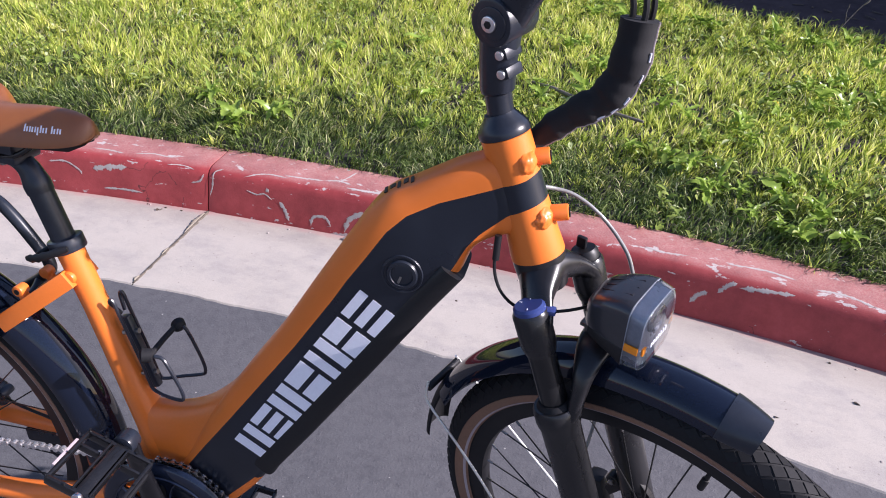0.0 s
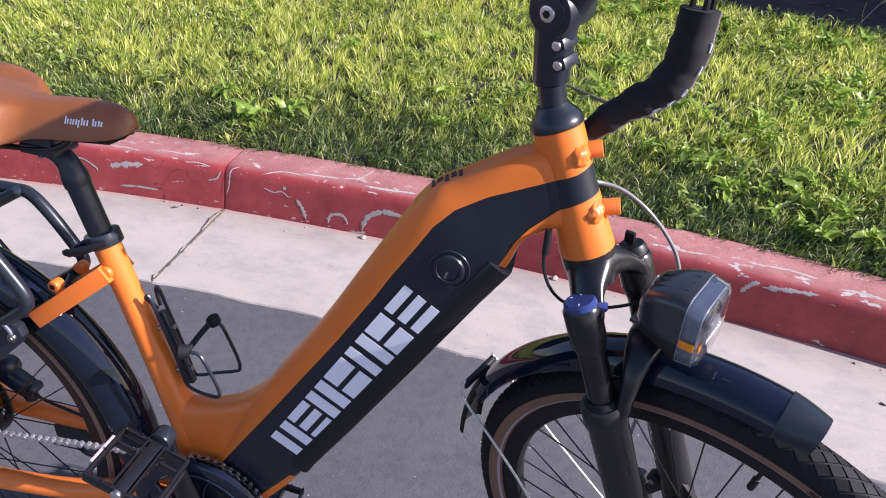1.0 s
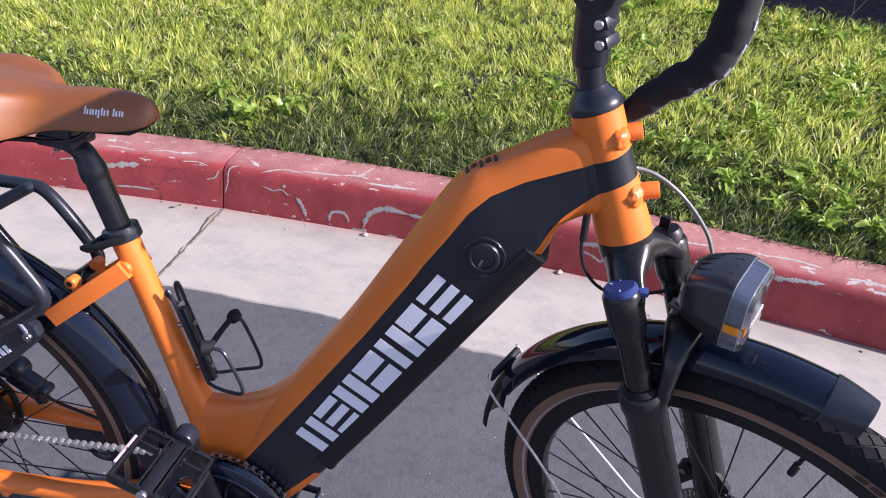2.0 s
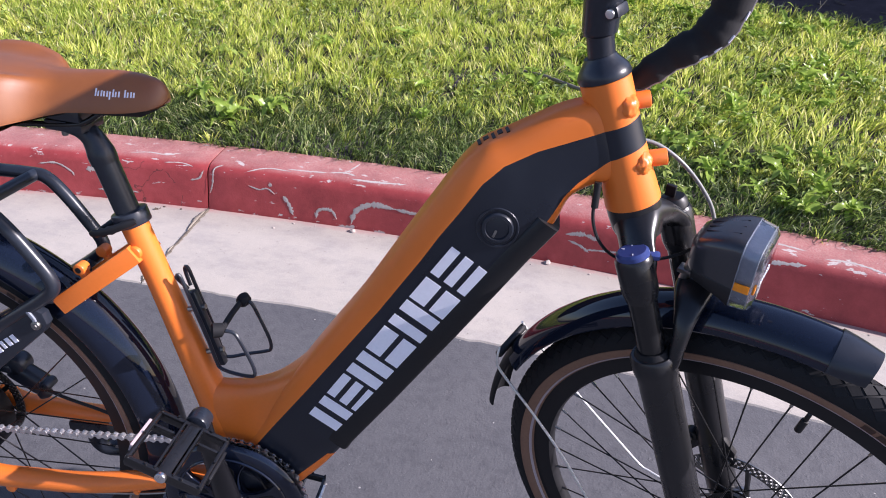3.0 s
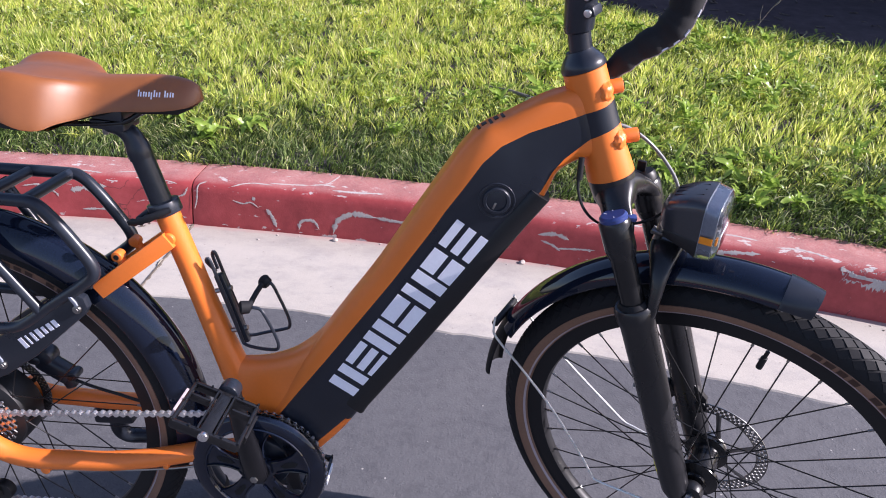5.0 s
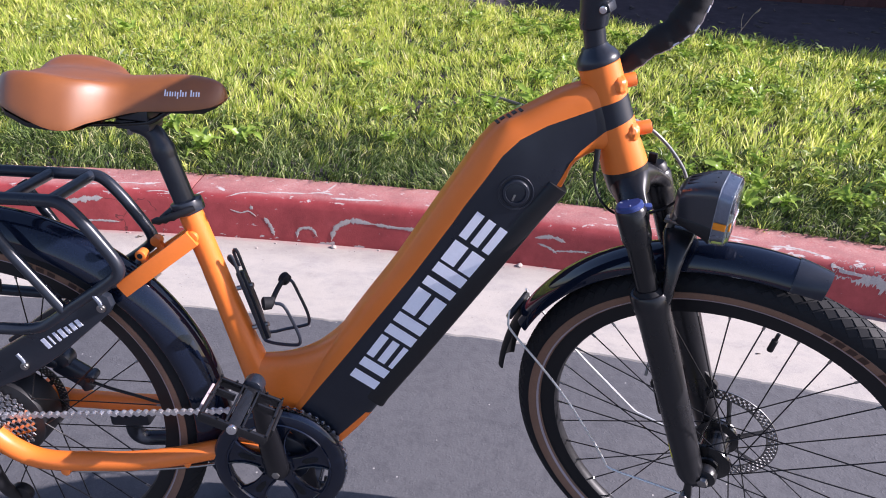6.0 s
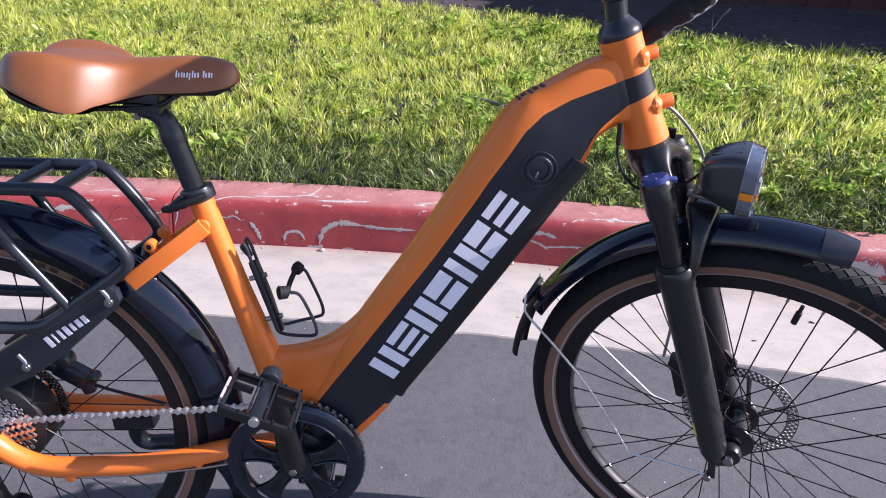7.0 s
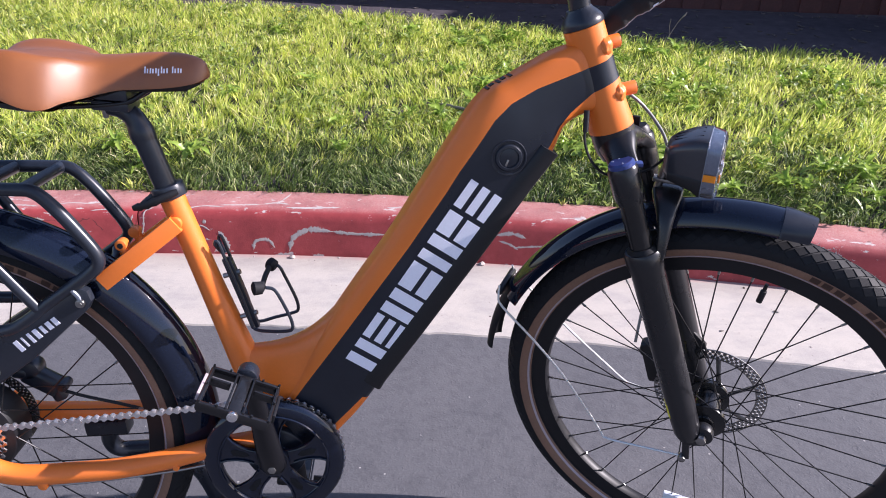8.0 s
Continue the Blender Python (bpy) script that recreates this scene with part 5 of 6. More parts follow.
part("brake_hose", tube(smooth_line([(0.128, 0.05, 0.366), (0.17, 0.048, 0.352), (0.22, 0.05, 0.336), (0.27, 0.05, 0.322), (0.34, 0.045, 0.318)], 5), 0.0028, n=8), plastic_black, cal)
kick = part("kickstand", join(block((0.074, 0.034, 0.030), pose(0.190, 0.075, 0.275, 0, -3, 0), 0.006), tube(smooth_line([(0.188, 0.080, 0.272), (0.181, 0.088, 0.230), (0.194, 0.095, 0.206), (0.230, 0.105, 0.199), (0.285, 0.118, 0.185), (0.315, 0.150, 0.10), (0.325, 0.185, 0.012)], 5), [0.0148] * 31, n=14)), satin_black, bike, "black folding kickstand")
part("foot", rod((0.324, 0.183, 0.026), (0.327, 0.189, -0.012), 0.016, bevel=0.004), rubber, kick)

# bottle cage
cage = part("bottle_cage", block((0.014, 0.012, 0.125), pose(0.4635, 0, 0.566, 0, -16.5, 0), 0.003), satin_black, bike, "black wire bottle cage")
for s in (-1, 1):
    y = 0.012 * s
    # the two arms end in rubber rollers, the far one a little higher
    up = 0.004 * s
    part("cage_wire", tube(smooth_line([(0.444, 0.004 * s, 0.632), (0.434, y, 0.652), (0.439, y, 0.655), (0.449, y, 0.622), (0.466, y, 0.566), (0.478, y, 0.518), (0.485, y * 1.2, 0.509), (0.508, 0.024 * s, 0.511), (0.535, 0.031 * s, 0.515), (0.5435, 0.032 * s, 0.521), (0.541, 0.033 * s, 0.540), (0.526, 0.034 * s, 0.578), (0.518, 0.033 * s, 0.592 + up), (0.508, 0.035 * s, 0.595 + up)], 4), 0.0027, n=8), satin_black, cage)
    part("cage_roll", tube([(0.509 + up, 0.031 * s, 0.592 + up), (0.506 + up, 0.032 * s, 0.5935 + up), (0.497 + 1.5 * up, 0.038 * s, 0.595 + up), (0.495 + 1.5 * up, 0.039 * s, 0.595 + up)], [0.0060, 0.0098, 0.0105, 0.0070], n=16), rubber, cage)
    part("cage_bolt", rod((0.449 - 0.010 * s, 0, 0.560 + 0.035 * s), (0.475 - 0.010 * s, 0, 0.568 + 0.035 * s), 0.0042, n=8), dull_steel, cage)
part("cage_strap", tube(smooth_line([(0.504, 0.034, 0.599), (0.503, 0.018, 0.597), (0.502, 0.0, 0.595), (0.502, -0.018, 0.593), (0.503, -0.034, 0.592)], 4), 0.0042, n=10), rubber, cage, "grey plastic strap across the cage")


# fork, lamp, steering
def outline_free(stations, n=20):
    """A bar along y with an oval section: centre, half depth and half height at each station."""
    mids = smooth_line([c for c, a, b in stations], 4)
    sizes = smooth_line([(a, b, 0) for c, a, b in stations], 4)
    rings = []
    for c, h in zip(mids, sizes):
        rings.append([c + Vector((math.copysign(abs(math.cos(t)) ** 0.8, math.cos(t)) * h.x, 0, math.copysign(abs(math.sin(t)) ** 0.8, math.sin(t)) * h.y)) for t in [2 * math.pi * k / n for k in range(n)]])
    return loft(rings)


def leg_at(z, s):
    return Vector((1.046 + (0.811 - z) * 0.3574, 0.062 * s, z))


def leg_top(z, s):
    return leg_at(z - 0.013, s)


bm = outline_free([(leg_top(0.790, -1), 0.0205, 0.016), (leg_top(0.800, -1) + Vector((0, 0.010, 0)), 0.022, 0.018), (Vector((1.042, -0.036, 0.803)), 0.023, 0.018), (Vector((1.030, -0.016, 0.812)), 0.030, 0.022), (Vector((1.025, 0, 0.815)), 0.032, 0.024), (Vector((1.030, 0.016, 0.812)), 0.030, 0.022), (Vector((1.042, 0.036, 0.803)), 0.023, 0.018), (leg_top(0.800, 1) + Vector((0, -0.010, 0)), 0.022, 0.018), (leg_top(0.790, 1), 0.0205, 0.016)])
tube([along(-0.150), along(-0.165), along(-0.180), along(-0.196)], [0.0322, 0.032, 0.031, 0.026], bm, 28)
part("fork_crown", steered(bm), fork_black, bike, "satin black suspension fork crown")
for s in (-1, 1):
    part("stanchion", steered(tube([leg_at(0.79, s), leg_at(0.655, s)], 0.0172, n=20)), stanchion_black, bike)
    part("crown_clamp", steered(tube([leg_top(0.812, s), leg_top(0.808, s), leg_top(0.770, s), leg_top(0.758, s)], [0.0195, 0.0218, 0.0215, 0.0185], n=22)), fork_black, bike)
    lower = part("fork_leg", steered(tube([leg_at(0.672, s), leg_at(0.668, s), leg_at(0.650, s), leg_at(0.640, s), leg_at(0.56, s), leg_at(0.42, s), leg_at(0.375, s), leg_at(0.345, s), leg_at(0.332, s)], [0.0258, 0.0284, 0.0282, 0.0254, 0.0243, 0.0232, 0.0228, 0.0215, 0.017], n=24)), fork_black, bike, "satin black lower fork leg")
    part("wiper_seal", steered(tube([leg_at(0.678, s), leg_at(0.671, s)], [0.0190, 0.0232], n=20)), rubber, lower)
    part("dropout", steered(join(rod((FH[0], 0.047 * s, FH[2]), (FH[0], 0.066 * s, FH[2]), 0.0185, n=24, bevel=0.003), block((0.03, 0.016, 0.04), pose(1.226, 0.058 * s, 0.337, 0, -20, 0), 0.004))), fork_black, lower)
    part("axle_nut", steered(rod((FH[0], 0.064 * s, FH[2]), (FH[0], 0.078 * s, FH[2]), 0.0085, n=6, bevel=0.001)), dull_steel, lower, "steel axle nut")
    part("stay_bolt", steered(rod((1.2145, 0.058 * s, 0.282), (1.2145, 0.070 * s, 0.282), 0.0065, n=12, bevel=0.001)), dull_steel, lower)
    part("stay_eyelet", steered(block((0.012, 0.010, 0.05), pose(1.217, 0.060 * s, 0.306, 0, -8, 0), 0.002)), fork_black, lower)
    if s > 0:
        part("leg_sticker", steered(tube([leg_at(0.415, -1) + Vector((-0.0011, 0.0004, 0)), leg_at(0.380, -1) + Vector((-0.0011, 0.0004, 0))], 0.0225, n=24)), yellow_tape, lower, "yellow sticker")
knob = part("lockout_knob", steered(join(tube([leg_top(0.806, -1), leg_top(0.809, -1), leg_top(0.8165, -1), leg_top(0.819, -1)], [0.0190, 0.0194, 0.0188, 0.0160], n=28), block((0.018, 0.012, 0.007), Matrix.Translation(leg_top(0.811, -1) + Vector((0.018, 0.010, 0.003))) @ Matrix.Rotation(0.4, 4, "Z"), 0.003))), knob_blue, bike, "blue suspension lockout knob")
for k in (1, 2, 4):
    part("knob_mark", steered(block((0.0035, 0.0012, 0.0005), Matrix.Translation(leg_top(0.8192, -1)) @ Matrix.Rotation(radians(-19.7), 4, "Y") @ Matrix.Rotation(radians(50 + 62 * k), 4, "Z") @ Matrix.Translation((0.0115, 0, 0)))), white_print, knob)
cap = part("preload_cap", steered(tube([leg_top(0.810, 1), leg_top(0.820, 1), leg_top(0.824, 1)], [0.018, 0.0175, 0.015], n=24)), plastic_black, bike)
part("preload_tab", steered(block((0.013, 0.006, 0.016), Matrix.Translation(leg_top(0.832, 1)), 0.002)), plastic_black, cap)
arch = [(1.112, -0.064, 0.645, 0.010, 0.013), (1.121, -0.061, 0.668, 0.0085, 0.0115), (1.121, -0.054, 0.695, 0.0090, 0.0095), (1.118, -0.042, 0.720, 0.0130, 0.0088), (1.114, -0.022, 0.737, 0.0195, 0.0085), (1.112, 0, 0.742, 0.0225, 0.0085)]
arch = arch + [(x, -y, z, p, q) for x, y, z, p, q in arch[-2::-1]]
mid, size = smooth_line([a[:3] for a in arch], 4), smooth_line([(a[3], a[4], 0) for a in arch], 4)
rings = []
for i, c in enumerate(mid):
    w = mid[min(i + 1, len(mid) - 1)] - mid[max(i - 1, 0)]
    w.x = 0
    nrm = w.normalized().cross(Vector((1, 0, 0)))
    rings.append([c + Vector((1, 0, 0)) * size[i].x * math.copysign(abs(math.cos(t)) ** 0.7, math.cos(t)) + nrm * size[i].y * math.copysign(abs(math.sin(t)) ** 0.7, math.sin(t)) for t in [2 * math.pi * k / 18 for k in range(18)]])
part("fork_arch", steered(loft(rings)), fork_black, bike, "satin black fork brace")
part("front_brake", steered(join(block((0.030, 0.030, 0.085), pose(1.132, 0.062, 0.372, 0, -18, 0), 0.009), rod((1.120, 0.05, 0.395), (1.120, 0.075, 0.395), 0.014, bevel=0.003))), plastic_black, bike, "black front disc brake caliper")
fb_mount = part("brake_mount", steered(join(slab([(1.156, 0.452), (1.186, 0.468), (1.214, 0.442), (1.216, 0.416), (1.204, 0.404), (1.196, 0.428), (1.180, 0.436), (1.164, 0.424), (1.150, 0.400), (1.140, 0.410)], 0.047, 0.057, 0.002), join(rod((1.150, 0.044, 0.440), (1.150, 0.060, 0.440), 0.010, bevel=0.002), rod((1.208, 0.044, 0.425), (1.208, 0.058, 0.425), 0.010, bevel=0.002)))), plastic_black, bike, "black brake mount beside the disc")
for x, z in ((1.150, 0.440), (1.208, 0.425)):
    part("mount_bolt", steered(rod((x, 0.0395, z), (x, 0.045, z), 0.0046, n=6, bevel=0.0008)), dull_steel, fb_mount)


def lamp_ring(x, zb, zt, w, q=0.31, lean=0.0, n=28):
    ring = []
    for k in range(n):
        a = 2 * math.pi * k / n
        ca, sa = math.cos(a), math.sin(a)
        z = (zb + zt) / 2 + (zt - zb) / 2 * math.copysign(abs(sa) ** q, sa)
        ring.append(Vector((x + lean * (z - zb), w * math.copysign(abs(ca) ** q, ca), z)))
    return ring


LAMP = Matrix.Translation((1.122, 0, 0.800)) @ Matrix.Diagonal((0.93, 0.90, 0.95, 1)) @ Matrix.Translation((-1.122, 0, -0.800))


def lamp_placed(bm):
    return steered(moved(bm, LAMP))


lamp = part("headlamp", lamp_placed(loft([lamp_ring(1.098, 0.786, 0.815, 0.018, 0.45), lamp_ring(1.101, 0.779, 0.822, 0.029, 0.45), lamp_ring(1.110, 0.773, 0.829, 0.036, 0.43), lamp_ring(1.130, 0.768, 0.838, 0.041, 0.40), lamp_ring(1.147, 0.763, 0.8435, 0.0435, 0.38), lamp_ring(1.159, 0.755, 0.8445, 0.044, 0.36)])), lamp_grey, bike, "dark grey headlamp with a clear lens", 50)
for dy in (-0.014, 0.0, 0.014):
    part("lamp_rib", lamp_placed(tube(smooth_line([(1.110, dy * 0.8, 0.8295), (1.13, dy, 0.8365), (1.150, dy * 1.2, 0.8436)], 4), 0.0010, n=6)), plastic_black, lamp)
part("lamp_chin", lamp_placed(loft([lamp_ring(1.1085, 0.771, 0.789, 0.0355, 0.36), lamp_ring(1.130, 0.766, 0.790, 0.0420, 0.36), lamp_ring(1.147, 0.761, 0.790, 0.0445, 0.36), lamp_ring(1.1588, 0.753, 0.790, 0.0449, 0.36)])), plastic_black, lamp, "black lower shell of the lamp")
part("lamp_reflector", lamp_placed(loft([lamp_ring(1.1592, 0.7560, 0.8400, 0.0410, 0.36), lamp_ring(1.1778, 0.7570, 0.8360, 0.0405, 0.40), lamp_ring(1.1782, 0.7590, 0.8340, 0.0385, 0.40), lamp_ring(1.1735, 0.7700, 0.8290, 0.0310)])), lamp_mirror, lamp, "silver lamp reflector behind the lens")
part("lamp_bulb", lamp_placed(lathe([(0.0, 0.007), (0.009, 0.006), (0.013, 0.003), (0.0165, 0.007), (0.018, 0.0065), (0.018, -0.001)], (1.1725, 0, 0.812), (1, 0, 0), n=24)), lamp_inner, lamp, "bright round lamp eye")
lens = part("lamp_lens", lamp_placed(loft([lamp_ring(1.159, 0.750, 0.8440, 0.0438, 0.36), lamp_ring(1.176, 0.751, 0.8405, 0.0432, 0.38), lamp_ring(1.181, 0.7525, 0.8375, 0.0420, 0.40), lamp_ring(1.184, 0.756, 0.832, 0.0385, 0.42)])), clear, lamp, "clear plastic lamp lens", 50)
for x, zb, zt, w in ((1.1600, 0.7505, 0.8442, 0.0441), (1.1785, 0.7518, 0.8395, 0.0428)):
    loop = lamp_ring(x, zb, zt, w, 0.38)
    part("lens_rim", lamp_placed(tube(loop + loop[:2], 0.0006, n=6)), lamp_mirror, lens, "bright moulded lens edge")
for s in (-1, 1):
    part("lamp_side_reflector", lamp_placed(block((0.018, 0.0025, 0.011), Matrix.Translation((1.1690, 0.0434 * s, 0.789)), 0.001)), amber, lamp, "amber side reflector")
    part("lamp_front_reflector", lamp_placed(block((0.003, 0.008, 0.011), Matrix.Translation((1.1822, 0.0366 * s, 0.789)), 0.0008)), amber, lamp, "amber front reflector")
for k in range(7):
    part("lamp_mark", lamp_placed(block((0.0008, 0.0033, 0.0065), Matrix.Translation((1.1843, -0.0195 + k * 0.0065, 0.788)))), white_print, lamp)
part("lamp_bracket", steered(join(block((0.040, 0.016, 0.006), pose(1.108, 0, 0.760, 0, 0, 0), 0.002), join(rod((1.112, -0.012, 0.772), (1.112, 0.012, 0.772), 0.007, bevel=0.001), rod((1.096, 0, 0.745), (1.104, 0, 0.785), 0.006)))), dull_steel, lamp)

stem = part("stem_column", steered(tube([along(0.010), along(0.030) + Vector((0.003, 0, 0)), along(0.048) + Vector((0.006, 0, 0)), along(0.050) + Vector((0.006, 0, 0)), along(0.054) + Vector((0.007, 0, 0)), along(0.090) + Vector((0.020, 0, 0)), along(0.118) + Vector((0.032, 0, 0.002))], [0.0150, 0.0150, 0.0150, 0.0180, 0.0192, 0.0205, 0.0222], n=24)), satin_black, bike, "black adjustable stem")
part("headset_cover", steered(lathe([(0.0, -0.001), (0.0292, -0.001), (0.0300, 0.003), (0.0285, 0.008), (0.0245, 0.014), (0.0195, 0.020), (0.0175, 0.024), (0.0, 0.024)], HEAD, AXIS, n=32)), satin_black, stem)
piv = along(0.122) + Vector((0.0385, 0, 0.014))
part("stem_pivot", steered(join(rod(piv + Vector((0, -0.026, 0)), piv + Vector((0, 0.026, 0)), 0.0245, n=28, bevel=0.003), rod(piv + Vector((0.002, -0.0275, 0)), piv + Vector((0.002, 0.0275, 0)), 0.017, n=24, bevel=0.001))), satin_black, stem)
part("pivot_bolt", steered(rod(piv + Vector((0, -0.0265, 0)), piv + Vector((0, -0.0305, 0)), 0.0085, n=18, bevel=0.0015)), chrome, stem, "bright pivot bolt")
part("pivot_socket", steered(rod(piv + Vector((0, -0.0295, 0)), piv + Vector((0, -0.0312, 0)), 0.0042, n=6)), dark_steel, stem)
part("stem_arm", steered(tube([piv + Vector((0.005, 0, 0.005)), piv + Vector((0.040, 0, 0.06)), piv + Vector((0.080, 0, 0.180))], [0.022, 0.0195, 0.020], n=20)), satin_black, stem)
for s0 in (0.074, 0.095):
    a = along(s0) + Vector((0.22 * s0, 0, 0))
    part("stem_clamp_ear", steered(block((0.015, 0.028, 0.013), Matrix.Translation(a + Vector((0.016, -0.004, 0.006))) @ Matrix.Rotation(radians(-21), 4, "Y"), 0.004)), satin_black, stem)
    part("clamp_bolt", steered(rod(a + Vector((0.015, -0.016, 0.006)), a + Vector((0.015, -0.0205, 0.006)), 0.0050, n=16, bevel=0.001)), chrome, stem, "bright clamp bolt")
bar_c = piv + Vector((0.082, 0, 0.185))
bars = part("handlebar", steered(tube(smooth_line([bar_c + Vector((-0.13, -0.31, 0.035)), bar_c + Vector((-0.05, -0.18, 0.03)), bar_c + Vector((0, -0.06, 0.002)), bar_c, bar_c + Vector((0, 0.06, 0.002)), bar_c + Vector((-0.05, 0.18, 0.03)), bar_c + Vector((-0.13, 0.31, 0.035))], 5), 0.0125, n=14)), satin_black, bike, "black swept handlebar")
for s in (-1, 1):
    part("grip", steered(tube([bar_c + Vector((-0.070, 0.208 * s, 0.032)), bar_c + Vector((-0.13, 0.31 * s, 0.036))], [0.0165, 0.017], n=16)), rubber, bars)

# unseen block, sized to throw the shadow on the saddle's nose
part("shade_block", steered(block((0.055, 0.115, 0.126), Matrix.Translation(bar_c + Vector((0.0155, 0.018, -0.034))) @ Matrix.Rotation(radians(25), 4, "Y"), 0.008)), plastic_black, bars, "unseen black block on the handlebar that shades the saddle nose")

# cable sleeve and cables in front of the head tube
sl = smooth_line([(0.985, 0.018, 0.950), (1.002, 0.018, 0.9655), (1.0215, 0.017, 0.9845), (1.042, 0.016, 1.001), (1.062, 0.015, 1.0145), (1.0765, 0.013, 1.036), (1.0835, 0.011, 1.063), (1.0855, 0.010, 1.102)], 6)
rs = [0.0118 + 0.0086 * min(1, i / 30) + 0.0011 * math.sin(i * 0.75) + 0.0005 * math.sin(i * 1.9 + 1) for i in range(len(sl))]
sleeve = part("cable_sleeve", tube(sl, rs, n=24), neoprene, bike, "black fabric sleeve round the cables")
# white flecks stand in for glints on the sleeve's edge
for i in (22, 25, 28, 33, 37):
    w = (sl[min(i + 1, len(sl) - 1)] - sl[i]).normalized()
    o = (w.cross(Vector((0, 1, 0)))).normalized()
    p = sl[i] - o * (rs[i] * 0.80) + Vector((0, -rs[i] * 0.64, 0))
    part("sleeve_glint", block((0.009, 0.0022, 0.0012), Matrix.Translation(p - o * 0.0002) @ w.to_track_quat("X", "Z").to_matrix().to_4x4() @ Matrix.Rotation(radians(60), 4, "X"), 0.0), white_print, sleeve)
# a pale bead imitates the thin highlight running along the sleeve
glint_line = []
for i in range(2, len(sl)):
    w = (sl[min(i + 1, len(sl) - 1)] - sl[i - 1]).normalized()
    glint_line.append(sl[i] - w.cross(Vector((0, 1, 0))).normalized() * rs[i] * 0.96 + Vector((0, -rs[i] * 0.30, 0)))
part("sleeve_highlight", tube(glint_line, 0.0011, n=6), reflect_grey, sleeve, "pale line painted as the highlight along the sleeve")
for k, (dx, dy) in enumerate(((-0.009, 0.004), (0.002, -0.006), (0.009, 0.005))):
    part("cable", tube(smooth_line([sl[-2] + Vector((dx, dy, -0.01)), sl[-1] + Vector((dx * 1.2, dy, 0.02)), Vector((1.060 + dx * 2, 0.02 + dy, 1.19)), Vector((1.03 + dx * 3, 0.05 + dy * 3, 1.25))], 5), 0.0034, n=8), plastic_black, sleeve)
part("front_brake_hose", tube(smooth_line([(0.985, 0.032, 0.892), (1.000, 0.062, 0.886), (1.025, 0.085, 0.878), (1.054, 0.090, 0.870), (1.086, 0.090, 0.850), (1.116, 0.090, 0.820), (1.138, 0.088, 0.786), (1.146, 0.085, 0.74), (1.140, 0.080, 0.60), (1.125, 0.070, 0.43)], 6), 0.0027, n=10), hose_grey, bike, "grey brake hose looping to the front brake")
part("lamp_cable", tube(smooth_line([(0.972, -0.030, 0.852), (0.972, -0.034, 0.815), (0.985, -0.036, 0.785), (1.010, -0.030, 0.765), (1.045, -0.02, 0.762), (1.08, -0.01, 0.768), (1.10, -0.02, 0.79)], 5), 0.0020, n=8), plastic_black, bike)
part("cable_ferrule", tube([(0.972, -0.030, 0.858), (0.972, -0.033, 0.828)], 0.0042, n=10), plastic_black, bike)


# ---- lawn ----
def inside_lawn(x, y):
    """Whether a spot lies between the kerb and the far edge of the grass."""
    r = math.hypot(x - RING.x, y - RING.y)
    far = 3.36 + 0.13 * max(0.0, min(1.0, 1.6 - x)) - 0.16 * x - 0.062 * max(0.0, x - 0.6) ** 2 + 0.16 * noise.noise(Vector((x * 1.7, 2, 0))) + 0.09 * noise.noise(Vector((x * 6, 5, 0))) + 0.05 * noise.noise(Vector((x * 19, 5, 4)))
    return r > 10.195 and y < far, r


def blades(name, material, label, n, box, seed, keep, shape):
    """One object of many bent grass blades; keep gives the share kept at a spot, shape the blade's height, lean and half width."""
    rng = np.random.RandomState(seed)
    xs, ys = rng.uniform(box[0], box[1], n), rng.uniform(box[2], box[3], n)
    V, F, base = [], [], 0
    for x, y in zip(xs, ys):
        ok, r = inside_lawn(x, y)
        d = math.hypot(x - 0.7, y + 1.5)
        side = abs(x - 0.6) > 1.35 + 0.85 * (y + 1.6)
        if not ok or rng.rand() > keep(x, y, r, d) * (0.4 if side else 1.0):
            continue
        h, lean, wd, droop = shape(x, y, r, d, rng)
        wd *= 1.6 if side else 1.0
        a = 7.0 * noise.noise(Vector((x * 2.6, y * 2.6, 3))) + 2.5 * noise.noise(Vector((x * 14, y * 14, 7))) + rng.normal(0, 1.0)
        b = rng.uniform(0, math.pi)
        dx, dy = math.cos(a) * lean, math.sin(a) * lean - droop
        wx, wy = math.cos(b) * wd, math.sin(b) * wd
        z = lawn_height(r) - 0.004
        fall = 1.0 - 0.28 * min(1.5, lean / h)
        V += [(x - wx, y - wy, z), (x + wx, y + wy, z),
              (x + dx * 0.30 - wx * 0.95, y + dy * 0.30 - wy * 0.95, z + h * 0.55), (x + dx * 0.30 + wx * 0.95, y + dy * 0.30 + wy * 0.95, z + h * 0.55),
              (x + dx * 0.68 - wx * 0.65, y + dy * 0.68 - wy * 0.65, z + h * 0.86 * (fall + 1) / 2), (x + dx * 0.68 + wx * 0.65, y + dy * 0.68 + wy * 0.65, z + h * 0.86 * (fall + 1) / 2),
              (x + dx * 1.08, y + dy * 1.08, z + h * fall)]
        F += [(base, base + 1, base + 3, base + 2), (base + 2, base + 3, base + 5, base + 4), (base + 4, base + 5, base + 6)]
        base += 7
    me = bpy.data.meshes.new(name)
    me.from_pydata(V, [], F)
    me.materials.append(material)
    me.polygons.foreach_set("use_smooth", [True] * len(me.polygons))
    return tagged(new(name, me), label, "grass", "", "stuff")


